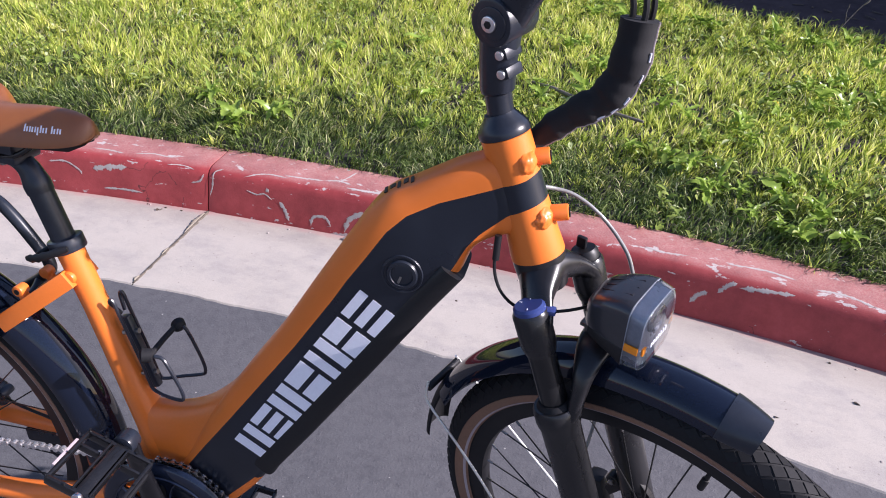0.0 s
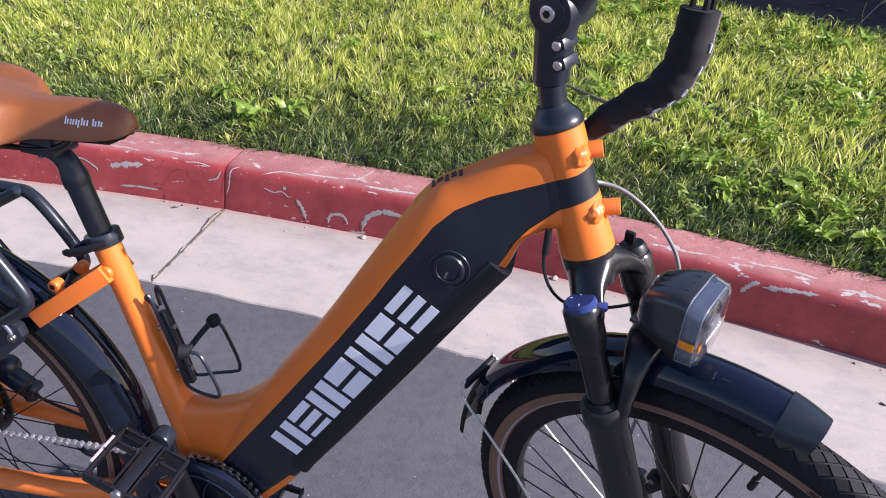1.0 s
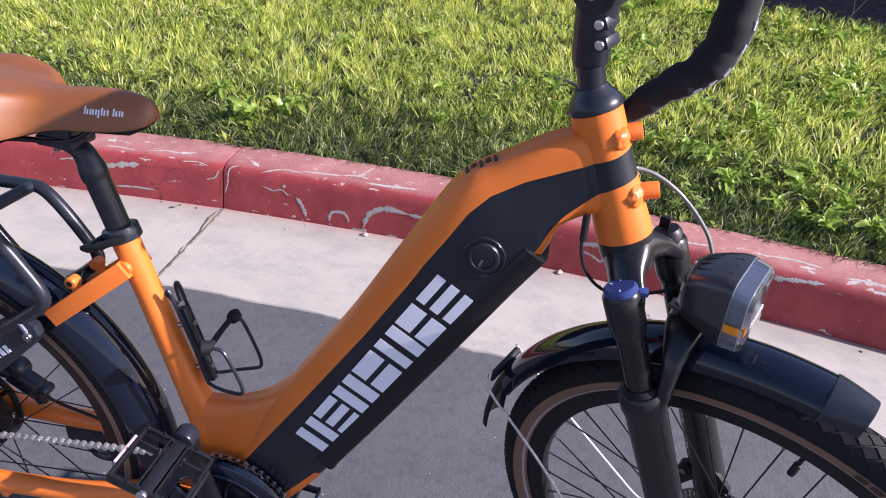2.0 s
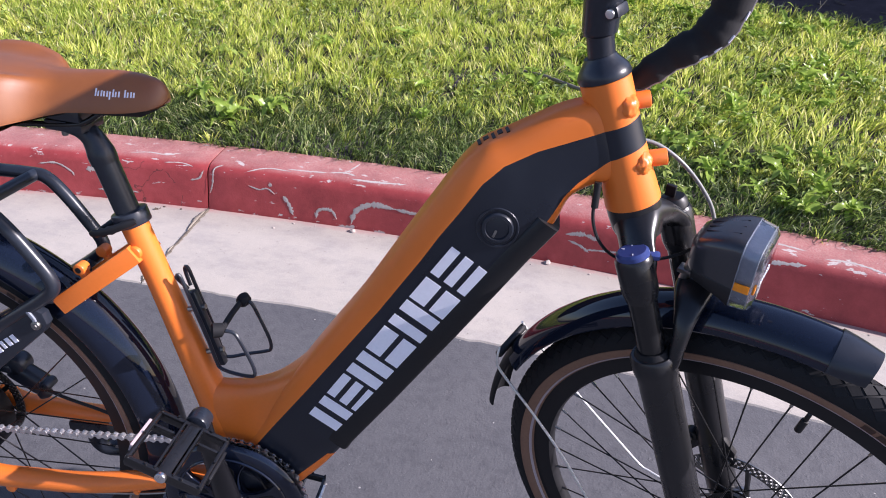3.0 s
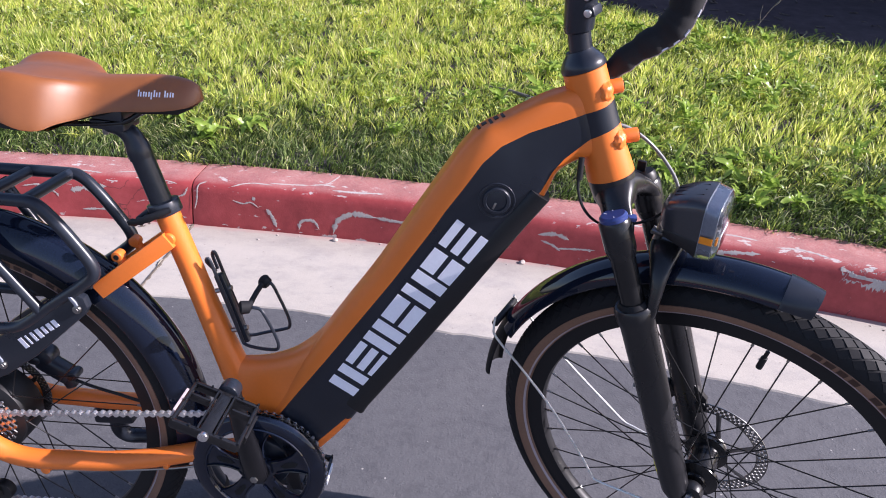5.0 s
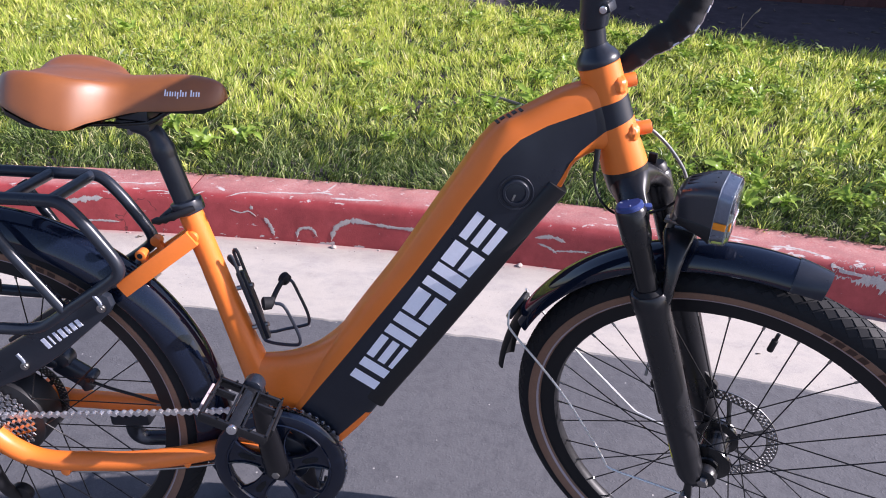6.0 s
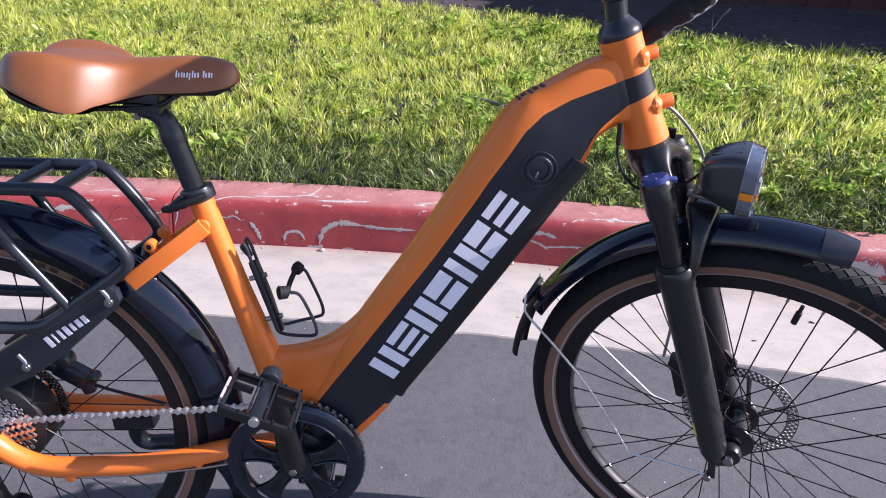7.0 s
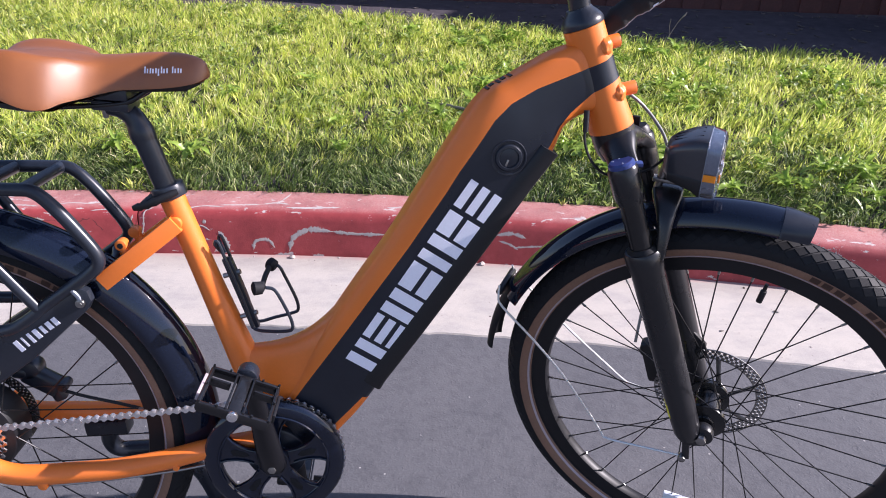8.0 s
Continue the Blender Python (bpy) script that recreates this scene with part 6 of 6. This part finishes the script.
def tufted_lawn():
    """Grass in tufts: each tuft's blades spread from its crown and bend outwards."""
    rng = random.Random(5)
    V, F = [], []
    step = 0.047
    for ix in range(int(12.1 / step)):
        for iy in range(int(7.2 / step)):
            x, y = -6.5 + (ix + rng.uniform(-0.6, 0.6)) * step, -2.6 + (iy + rng.uniform(-0.6, 0.6)) * step
            ok, r = inside_lawn(x, y)
            if not ok:
                continue
            side = abs(x - 0.6) > 1.35 + 0.85 * (y + 1.6)
            clump = noise.noise(Vector((x * 4.5, y * 4.5, 4))) + 0.6 * noise.noise(Vector((x * 12.0, y * 12.0, 6)))
            near = min(1.0, max(0.0, r - 10.27 - 0.10 * noise.noise(Vector((x * 3, 1, 0)))) / 0.44)
            if rng.random() > (0.93 + 0.85 * clump) * (0.02 + 0.98 * near) * (0.35 if side else 1.0):
                continue
            tall = 0.5 + 0.5 * noise.noise(Vector((x * 2.3, y * 2.3, 1))) + 0.35 * noise.noise(Vector((x * 8.0, y * 8.0, 14)))
            top = (0.046 + 0.052 * tall) * (0.62 + 0.38 * near) * rng.uniform(0.8, 1.25)
            drift = 5.0 * noise.noise(Vector((x * 1.7, y * 1.7, 3)))
            far = 1.0 + 0.16 * max(0.0, math.hypot(x - 0.7, y + 1.5) - 2.2)
            for _ in range(rng.randint(10, 21)):
                a, out = rng.uniform(0, 6.283), rng.random()
                bx, by = x + math.cos(a) * out * 0.026, y + math.sin(a) * out * 0.026
                h = top * rng.uniform(0.45, 1.15)
                lean = h * (0.08 + 0.55 * out + 0.35 * rng.random() ** 2)
                if rng.random() < 0.10:
                    lean *= 1.9
                dx, dy = math.cos(a) * lean + 0.14 * h * math.cos(drift), math.sin(a) * lean + 0.14 * h * math.sin(drift)
                wd = rng.uniform(0.0014, 0.0031) * far * (1.6 if side else 1.0)
                tw = a + 1.571 + rng.uniform(-0.9, 0.9)
                wx, wy = math.cos(tw) * wd, math.sin(tw) * wd
                z = lawn_height(r) - 0.004
                sag = 0.22 * min(1.6, lean / h)
                n = len(V)
                for t, k in ((0.0, 0.75), (0.38, 1.0), (0.72, 0.72)):
                    q, zz = t ** 1.7, z + h * (t - sag * t * t)
                    V.append((bx + dx * q - wx * k, by + dy * q - wy * k, zz))
                    V.append((bx + dx * q + wx * k, by + dy * q + wy * k, zz))
                V.append((bx + dx, by + dy, z + h * (1 - sag)))
                F += [(n, n + 1, n + 3, n + 2), (n + 2, n + 3, n + 5, n + 4), (n + 4, n + 5, n + 6)]
    me = bpy.data.meshes.new("lawn")
    me.from_pydata(V, [], F)
    me.materials.append(grass_mat)
    me.polygons.foreach_set("use_smooth", [True] * len(me.polygons))
    return tagged(new("lawn", me), "bright yellow-green unmown grass lawn in sun", "grass", "", "stuff")


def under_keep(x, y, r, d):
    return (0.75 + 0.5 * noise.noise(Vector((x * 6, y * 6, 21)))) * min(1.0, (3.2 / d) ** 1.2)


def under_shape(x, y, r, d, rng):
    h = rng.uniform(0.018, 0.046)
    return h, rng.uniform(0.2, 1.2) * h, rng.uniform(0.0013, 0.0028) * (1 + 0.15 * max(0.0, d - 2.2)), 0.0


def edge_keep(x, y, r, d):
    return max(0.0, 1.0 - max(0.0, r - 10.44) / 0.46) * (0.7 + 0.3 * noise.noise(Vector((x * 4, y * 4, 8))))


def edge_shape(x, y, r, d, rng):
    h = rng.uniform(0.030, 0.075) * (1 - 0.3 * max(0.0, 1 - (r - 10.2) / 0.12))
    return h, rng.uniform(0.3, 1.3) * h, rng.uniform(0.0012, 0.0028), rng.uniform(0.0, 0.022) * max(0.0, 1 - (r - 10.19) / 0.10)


tufted_lawn()
# low blades whose dark colour deepens the gaps as shade would
blades("undergrowth", under_mat, "short green blades under the lawn, coloured dark for the shaded gaps", 190000, (-4.5, 5.0, -0.6, 4.0), 8, under_keep, under_shape)
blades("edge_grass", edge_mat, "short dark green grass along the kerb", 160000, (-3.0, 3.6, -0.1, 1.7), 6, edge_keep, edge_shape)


def leaf_mesh(name, length, width, curl, seed):
    """A ragged leaf: toothed edges, a sunken midrib, a wavy blade that curls down at its tip."""
    rng = random.Random(seed)
    bm = bmesh.new()
    n = 11
    rows = []
    twist = rng.uniform(-0.5, 0.5)
    for i in range(n + 1):
        t = i / n
        tooth = (0.72 if i % 2 else 1.08) + rng.uniform(-0.12, 0.12)
        w = width * (math.sin(math.pi * min(1.0, t ** 0.8 * 0.90 + 0.08)) ** 0.7) * tooth if i < n else 0.0005
        z = length * (0.42 * t - curl * t * t) + width * 0.22 * math.sin(t * 9 + seed)
        x = length * t
        sway = length * 0.10 * math.sin(t * 2.6 + seed * 1.7)
        roll = twist * t
        row = []
        for side, lift in ((-1.0, 0.34), (-0.5, 0.10), (0.0, -0.06), (0.5, 0.10), (1.0, 0.34)):
            ripple = 0.16 * math.sin(t * 14 + side * 2 + seed)
            row.append(bm.verts.new((x, sway + w * side, z + w * (lift + roll * side + ripple * abs(side)))))
        rows.append(row)
    for a, b in zip(rows, rows[1:]):
        for k in range(4):
            bm.faces.new((a[k], a[k + 1], b[k + 1], b[k]))
    me = bpy.data.meshes.new(name)
    bm.to_mesh(me)
    bm.free()
    me.materials.append(weed_mat)
    me.polygons.foreach_set("use_smooth", [True] * len(me.polygons))
    return me


LEAVES = [leaf_mesh("leaf", *v, i) for i, v in enumerate(((0.060, 0.0095, 0.50), (0.085, 0.0125, 0.42), (0.048, 0.0120, 0.60), (0.070, 0.0150, 0.48), (0.055, 0.0105, 0.30), (0.040, 0.0110, 0.55)))]


def weed(x, y, size, count, seed):
    rng = random.Random(seed)
    ok, r = inside_lawn(x, y)
    w = thing("weed", "broad-leaved green weed growing among the grass", "weed", pose(x, y, lawn_height(r) + 0.022, 0, 0, rng.uniform(0, 360)), "weeds in the lawn")
    for k in range(count + 3):
        lf = new("leaf", rng.choice(LEAVES))
        lf.parent = w
        s = size * rng.uniform(0.45, 0.95) * (1.3 if y > 1.5 else 1.0)
        lf.matrix_basis = pose(0, 0, rng.uniform(0, 0.05), rng.uniform(-30, 30), rng.uniform(-50, 15), k * 137.5 + rng.uniform(-20, 20)) @ Matrix.Diagonal((s, s, s, 1))


SPOTS = [(-0.84, 1.10, 1.45, 13), (-0.56, 1.78, 1.2, 12), (-0.64, 0.93, 1.9, 10), (-0.50, 1.05, 1.6, 9), (0.10, 1.15, 1.0, 9), (0.02, 1.45, 1.1, 8), (1.62, 0.86, 1.3, 11), (1.42, 0.88, 1.1, 10), (1.85, 0.92, 1.3, 11), (1.30, 1.02, 1.0, 9), (2.05, 0.85, 1.2, 11),
         (1.60, 1.18, 1.2, 10), (1.95, 1.3, 1.2, 10), (1.35, 1.45, 1.1, 10), (0.62, 1.05, 0.9, 8), (-1.3, 2.1, 1.2, 9), (-1.7, 2.3, 1.2, 9), (0.25, 3.0, 1.2, 11), (0.55, 2.95, 1.2, 11), (0.85, 2.85, 1.3, 11), (1.15, 2.75, 1.2, 10), (-0.1, 3.1, 1.1, 10), (-0.6, 2.9, 1.2, 9), (1.5, 2.5, 1.2, 10), (1.9, 2.35, 1.1, 9), (-0.2, 2.0, 1.1, 9), (0.5, 2.2, 1.1, 9), (1.0, 1.9, 1.1, 9), (2.3, 1.7, 1.2, 10), (0.9, 1.25, 1.0, 9)]
spread = random.Random(77)
for _ in range(24):
    x = spread.uniform(1.0, 2.6)
    SPOTS.append((x, RING.y + math.sqrt(max(0.0, 10.24 ** 2 - (x - RING.x) ** 2)) + spread.uniform(0.03, 0.42), spread.uniform(0.9, 1.75), spread.randint(6, 10)))
for _ in range(14):
    x = spread.uniform(0.2, 2.4)
    SPOTS.append((x, 2.98 - 0.13 * x - 0.05 * x * x + spread.uniform(-0.22, 0.12), spread.uniform(0.8, 1.4), spread.randint(6, 10)))
while len(SPOTS) < 120:
    x, y = spread.uniform(0.3, 3.0), spread.uniform(1.0, 2.9)
    if inside_lawn(x, y)[0] and noise.noise(Vector((x * 2.2, y * 2.2, 31))) > 0.08:
        SPOTS.append((x, y, spread.uniform(0.7, 1.3), spread.randint(5, 9)))
for i, (x, y, s, c) in enumerate(SPOTS):
    weed(x, y, s, c, i)


def small_weeds():
    """Clover and small broad leaves between the blades."""
    rng = random.Random(11)
    V, F = [], []
    for _ in range(38000):
        x, y = rng.uniform(-3.5, 3.8), rng.uniform(0.5, 3.6)
        ok, r = inside_lawn(x, y)
        patch = noise.noise(Vector((x * 3.0, y * 3.0, 9))) + 0.45 * noise.noise(Vector((x * 9, y * 9, 2)))
        rough = x > 1.05 + 0.2 * noise.noise(Vector((y * 3, 0, 0))) and r < 10.85
        if not ok or patch < (-0.06 if rough else 0.10 if x < 1.0 else 0.02) or (x < 1.0 and r < 10.55):
            continue
        z = lawn_height(r) + rng.uniform(0.01, 0.075)
        a, L = rng.uniform(0, 6.28), rng.uniform(0.012, 0.034 + 0.020 * rng.random())
        w = L * rng.uniform(0.16, 0.34)
        ca, sa, up, bend = math.cos(a), math.sin(a), rng.uniform(-0.1, 1.1), rng.uniform(0.1, 0.9)
        b = len(V)
        skew = rng.uniform(-0.3, 0.3)
        for u, v, h in ((0, 0, 0), (0.28, -0.75, 0.10), (0.28, 0, 0.0), (0.28, 0.75, 0.10), (0.62, -1.0, 0.16), (0.60, 0, 0.02), (0.58, 0.95, 0.16), (0.86, -0.55, 0.10), (0.86, 0.5, 0.10), (1, 0, 0)):
            vv = v + skew * u * u
            V.append((x + ca * L * u - sa * w * vv, y + sa * L * u + ca * w * vv, z + L * (up * u - bend * u * u + h * 0.7)))
        F += [(b, b + 2, b + 1), (b, b + 3, b + 2), (b + 1, b + 2, b + 5, b + 4), (b + 2, b + 3, b + 6, b + 5), (b + 4, b + 5, b + 7), (b + 5, b + 9, b + 7), (b + 5, b + 8, b + 9), (b + 5, b + 6, b + 8)]
    me = bpy.data.meshes.new("clover")
    me.from_pydata(V, [], F)
    me.materials.append(clover_mat)
    me.polygons.foreach_set("use_smooth", [True] * len(me.polygons))
    return tagged(new("clover", me), "small round green leaves between the grass", "clover", "", "stuff")


small_weeds()


# ---- far side: dark boards and two walls added to cast shade ----
def board_fence(name, a, b, h, label, rise=0.0):
    """Upright overlapping boards from a to b; rise: by how much the top climbs towards b."""
    a, b = Vector(a), Vector(b)
    t = thing(name, label, "wall", kind="structure")
    L = (b - a).length
    m = Matrix.Translation(a) @ Matrix.Rotation(math.atan2(b.y - a.y, b.x - a.x), 4, "Z")
    n = int(L / 0.145)
    me = None
    for i in range(n):
        if me is None:
            bm = block((0.158, 0.020, h), Matrix.Translation((0, 0, h / 2)), 0.003)
            me = bpy.data.meshes.new("board")
            bm.to_mesh(me)
            bm.free()
            me.materials.append(fence_mat)
        ob = new("board", me)
        ob.parent = t
        ob.matrix_basis = m @ Matrix.Translation((0.07 + i * 0.145, 0.021 * (i % 2), 0.35)) @ Matrix.Diagonal((1, 1, 1 + rise / h * i / n, 1))
    return t


board_fence("wall_far", (-9.0, 5.05, 0), (5.98, 3.84, 0), 2.0, "dark brown upright board fence in shade")
# invented walls: their tops are set so the shadow ends at the lawn's edge
board_fence("shade_screen", (3.95, 2.70, 0), (3.98, 3.72, 0), 1.05, "added board screen with a raked top, shading the soil past the lawn", 1.25)
board_fence("shade_wall", (6.0, 3.80, 0), (6.2, 6.2, 0), 3.4, "added board wall that shades the far bed")


def mulch():
    """Dark bark chips on the bed between the lawn and the fence."""
    rng = random.Random(21)
    V, F = [], []
    for _ in range(1100):
        x, y = rng.uniform(-4, 5.5), rng.uniform(1.6, 5.6)
        ok, r = inside_lawn(x, y)
        if ok or r < 10.3:
            continue
        z = lawn_height(r) if r < 13.4 else 0.5
        a, L, w = rng.uniform(0, 6.28), rng.uniform(0.010, 0.035), rng.uniform(0.004, 0.010)
        ca, sa, t = math.cos(a), math.sin(a), rng.uniform(-0.008, 0.012)
        b = len(V)
        for u, v, h in ((-1, -1, 0), (1, -0.7, t), (0.8, 1, t), (-0.9, 0.8, 0)):
            for up in (0.0, 0.006):
                V.append((x + ca * L * u - sa * w * v, y + sa * L * u + ca * w * v, z + 0.002 + h + up))
        F += [(b, b + 2, b + 4, b + 6), (b + 1, b + 7, b + 5, b + 3)] + [(b + 2 * i, b + 2 * i + 1, b + (2 * i + 3) % 8, b + (2 * i + 2) % 8) for i in range(4)]
    me = bpy.data.meshes.new("bark_mulch")
    me.from_pydata(V, [], F)
    me.materials.append(mulch_mat)
    return tagged(new("bark_mulch", me), "dark bark chips on the soil beyond the lawn", "mulch", "", "stuff")


mulch()


def joint_filler():
    """Crumbling sand filler in the joint across the gutter."""
    bm = bmesh.new()
    rows = []
    for i in range(61):
        r = 9.476 + (9.996 - 9.476) * i / 60
        z = -0.0245 * (r - 9.474) / 0.526 + 0.0045
        a = FIRST + (10.0 - r) * 0.0085
        w0 = 0.0045 * (1 + 0.9 * noise.noise(Vector((i * 0.5, 1, 0))) + 0.5 * noise.noise(Vector((i * 1.9, 4, 0))))
        w1 = 0.0070 * (1 + 0.9 * noise.noise(Vector((i * 0.4, 8, 0))) + 0.6 * noise.noise(Vector((i * 1.7, 3, 0))))
        rows.append([bm.verts.new((RING.x + r * math.sin(a + d / r), RING.y + r * math.cos(a + d / r), z + h)) for d, h in ((-w0, -0.004), (-w0 * 0.5, 0.0006), (0.0008, 0.0012), (w1 * 0.6, 0.0006), (w1, -0.004))])
    for p, q in zip(rows, rows[1:]):
        for k in range(4):
            bm.faces.new((p[k], p[k + 1], q[k + 1], q[k]))
    part("joint_filler", bm, filler_mat, gutter, "tan and dark crumbled joint filler")
    for r0, r1, wide in ((9.815, 9.975, 0.021), (9.655, 9.70, 0.011), (9.485, 9.515, 0.016)):
        bm, rows = bmesh.new(), []
        for i in range(31):
            t = i / 30
            r = r0 + (r1 - r0) * t
            z = -0.0245 * (r - 9.474) / 0.526 + 0.0042
            a = FIRST + (10.0 - r) * 0.0085
            w = wide * math.sin(math.pi * t) ** 0.5 * (1 + 0.7 * noise.noise(Vector((i * 0.35, r0, 9)))) * (0.55 + 0.45 * t)
            rows.append([bm.verts.new((RING.x + r * math.sin(a + d * w / r), RING.y + r * math.cos(a + d * w / r), z + h + 0.0012 * noise.noise(Vector((i * 0.9, d * 4, r0))))) for d, h in ((-1.0, -0.004), (-0.8, 0.0016), (-0.5, 0.0032), (-0.2, 0.0030), (0.0, 0.0012), (0.10, -0.004))])
        for p, q in zip(rows, rows[1:]):
            for k in range(5):
                bm.faces.new((p[k], p[k + 1], q[k + 1], q[k]))
        part("sand_heap", bm, sand_mat, gutter, "tan grit washed into the joint")


joint_filler()


# ---- small things in the gutter and on the road ----
def pebble(x, r, size, seed, material, name="pebble", label="small pale stone lying in the gutter"):
    rng = random.Random(seed)
    bm = bmesh.new()
    bmesh.ops.create_icosphere(bm, subdivisions=2, radius=size)
    for v in bm.verts:
        v.co *= 0.8 + 0.4 * noise.noise(v.co * (1.3 / size) + Vector((seed, 0, 0)))
        v.co.z *= 0.6
    z = (-0.0245 * (r - 9.474) / 0.526 if r > 9.474 else 0.0) + size * 0.35
    ob = part(name, bm, material, None)
    ob.matrix_world = Matrix.Translation(arc(x, r, z)) @ Matrix.Rotation(rng.uniform(0, 6), 4, "Z")
    return tagged(ob, label, "stone", "stones in the gutter")


pebble(0.0, 9.975, 0.013, 1, stone_mat)
pebble(0.685, 9.985, 0.014, 2, stone_mat)
for i in range(26):
    rng = random.Random(40 + i)
    pebble(rng.uniform(-0.9, 1.9), 9.99 - abs(rng.gauss(0, 0.03)) if i < 18 else rng.uniform(9.5, 9.95), rng.uniform(0.0025, 0.006), 50 + i, stone_mat if i % 3 else dry_leaf)
for i, (x, y) in enumerate(((1.62, 0.30), (1.40, 0.16), (0.98, 0.42), (1.18, 0.2), (-0.72, 0.52))):
    bm = bmesh.new()
    rows = []
    for k in range(5):
        t = k / 4
        w = 0.012 * math.sin(math.pi * (t * 0.9 + 0.05))
        rows.append([bm.verts.new((0.04 * t - 0.02, -w, 0.004 + 0.008 * math.sin(t * 5 + i))), bm.verts.new((0.04 * t - 0.02, w, 0.002 + 0.006 * math.cos(t * 4)))])
    for a, b in zip(rows, rows[1:]):
        bm.faces.new((a[0], a[1], b[1], b[0]))
    ob = part("dry_leaf", bm, dry_leaf, None)
    r = math.hypot(x - RING.x, y - RING.y)
    ob.matrix_world = pose(x, y, -0.0245 * (r - 9.474) / 0.526 + 0.001, 0, 0, 60 * i) @ Matrix.Diagonal((0.6, 0.6, 0.6, 1))
    tagged(ob, "curled dry brown leaf in the gutter", "leaf", "dry leaves")
stick = part("stick", tube([(0.42, 1.71, 0.285), (0.52, 1.655, 0.29), (0.66, 1.555, 0.285), (0.80, 1.475, 0.28), (0.93, 1.435, 0.275)], [0.007, 0.008, 0.0085, 0.008, 0.006], n=10), dry_stick, None)
tagged(stick, "grey dead stick lying in the grass", "stick")
stalk = part("dry_stalk", tube(smooth_line([(1.80, 2.80, 0.40), (1.83, 2.81, 0.47), (1.875, 2.82, 0.55), (1.90, 2.82, 0.59)], 4), [0.0022] * 12 + [0.0012], n=6), dry_stick, None)
part("twig", tube([(1.838, 2.81, 0.485), (1.825, 2.80, 0.54), (1.828, 2.80, 0.58)], 0.0013, n=6), dry_stick, stalk)
part("seed_head", tube([(1.895, 2.82, 0.58), (1.912, 2.82, 0.60), (1.922, 2.82, 0.615)], [0.003, 0.006, 0.002], n=8), dry_stick, stalk)
tagged(stalk, "pale dry weed stalk standing above the grass", "stalk")


def dandelion(x, y, size, seed):
    """A yellow flower head on a short stalk: two rings of narrow petals round a low cushion."""
    rng = random.Random(seed)
    ok, r = inside_lawn(x, y)
    z = lawn_height(r)
    d = part("dandelion", tube([(x, y, z), (x + 0.004, y, z + 0.05), (x + 0.006, y - 0.004, z + 0.085)], 0.0018, n=6), weed_mat, None)
    head = Vector((x + 0.006, y - 0.004, z + 0.086))
    bm = bmesh.new()
    for k in range(26):
        a = 2 * math.pi * k / 13 + rng.uniform(-0.1, 0.1)
        L, up = (size, 0.15) if k < 13 else (size * 0.65, 0.55)
        o, t = Vector((math.cos(a), math.sin(a), up)) * L, Vector((-math.sin(a), math.cos(a), 0)) * size * 0.16
        bm.faces.new([bm.verts.new(p) for p in (head, head + o * 0.6 - t, head + o, head + o * 0.6 + t)])
    part("flower", bm, petal_mat, d, "yellow flower head")
    tagged(d, "small yellow dandelion flower in the grass", "flower", "flowers in the lawn")


for i, (x, y) in enumerate(((-0.618, 3.386), (-0.611, 3.258), (1.435, 1.746))):
    dandelion(x, y, 0.016, i)
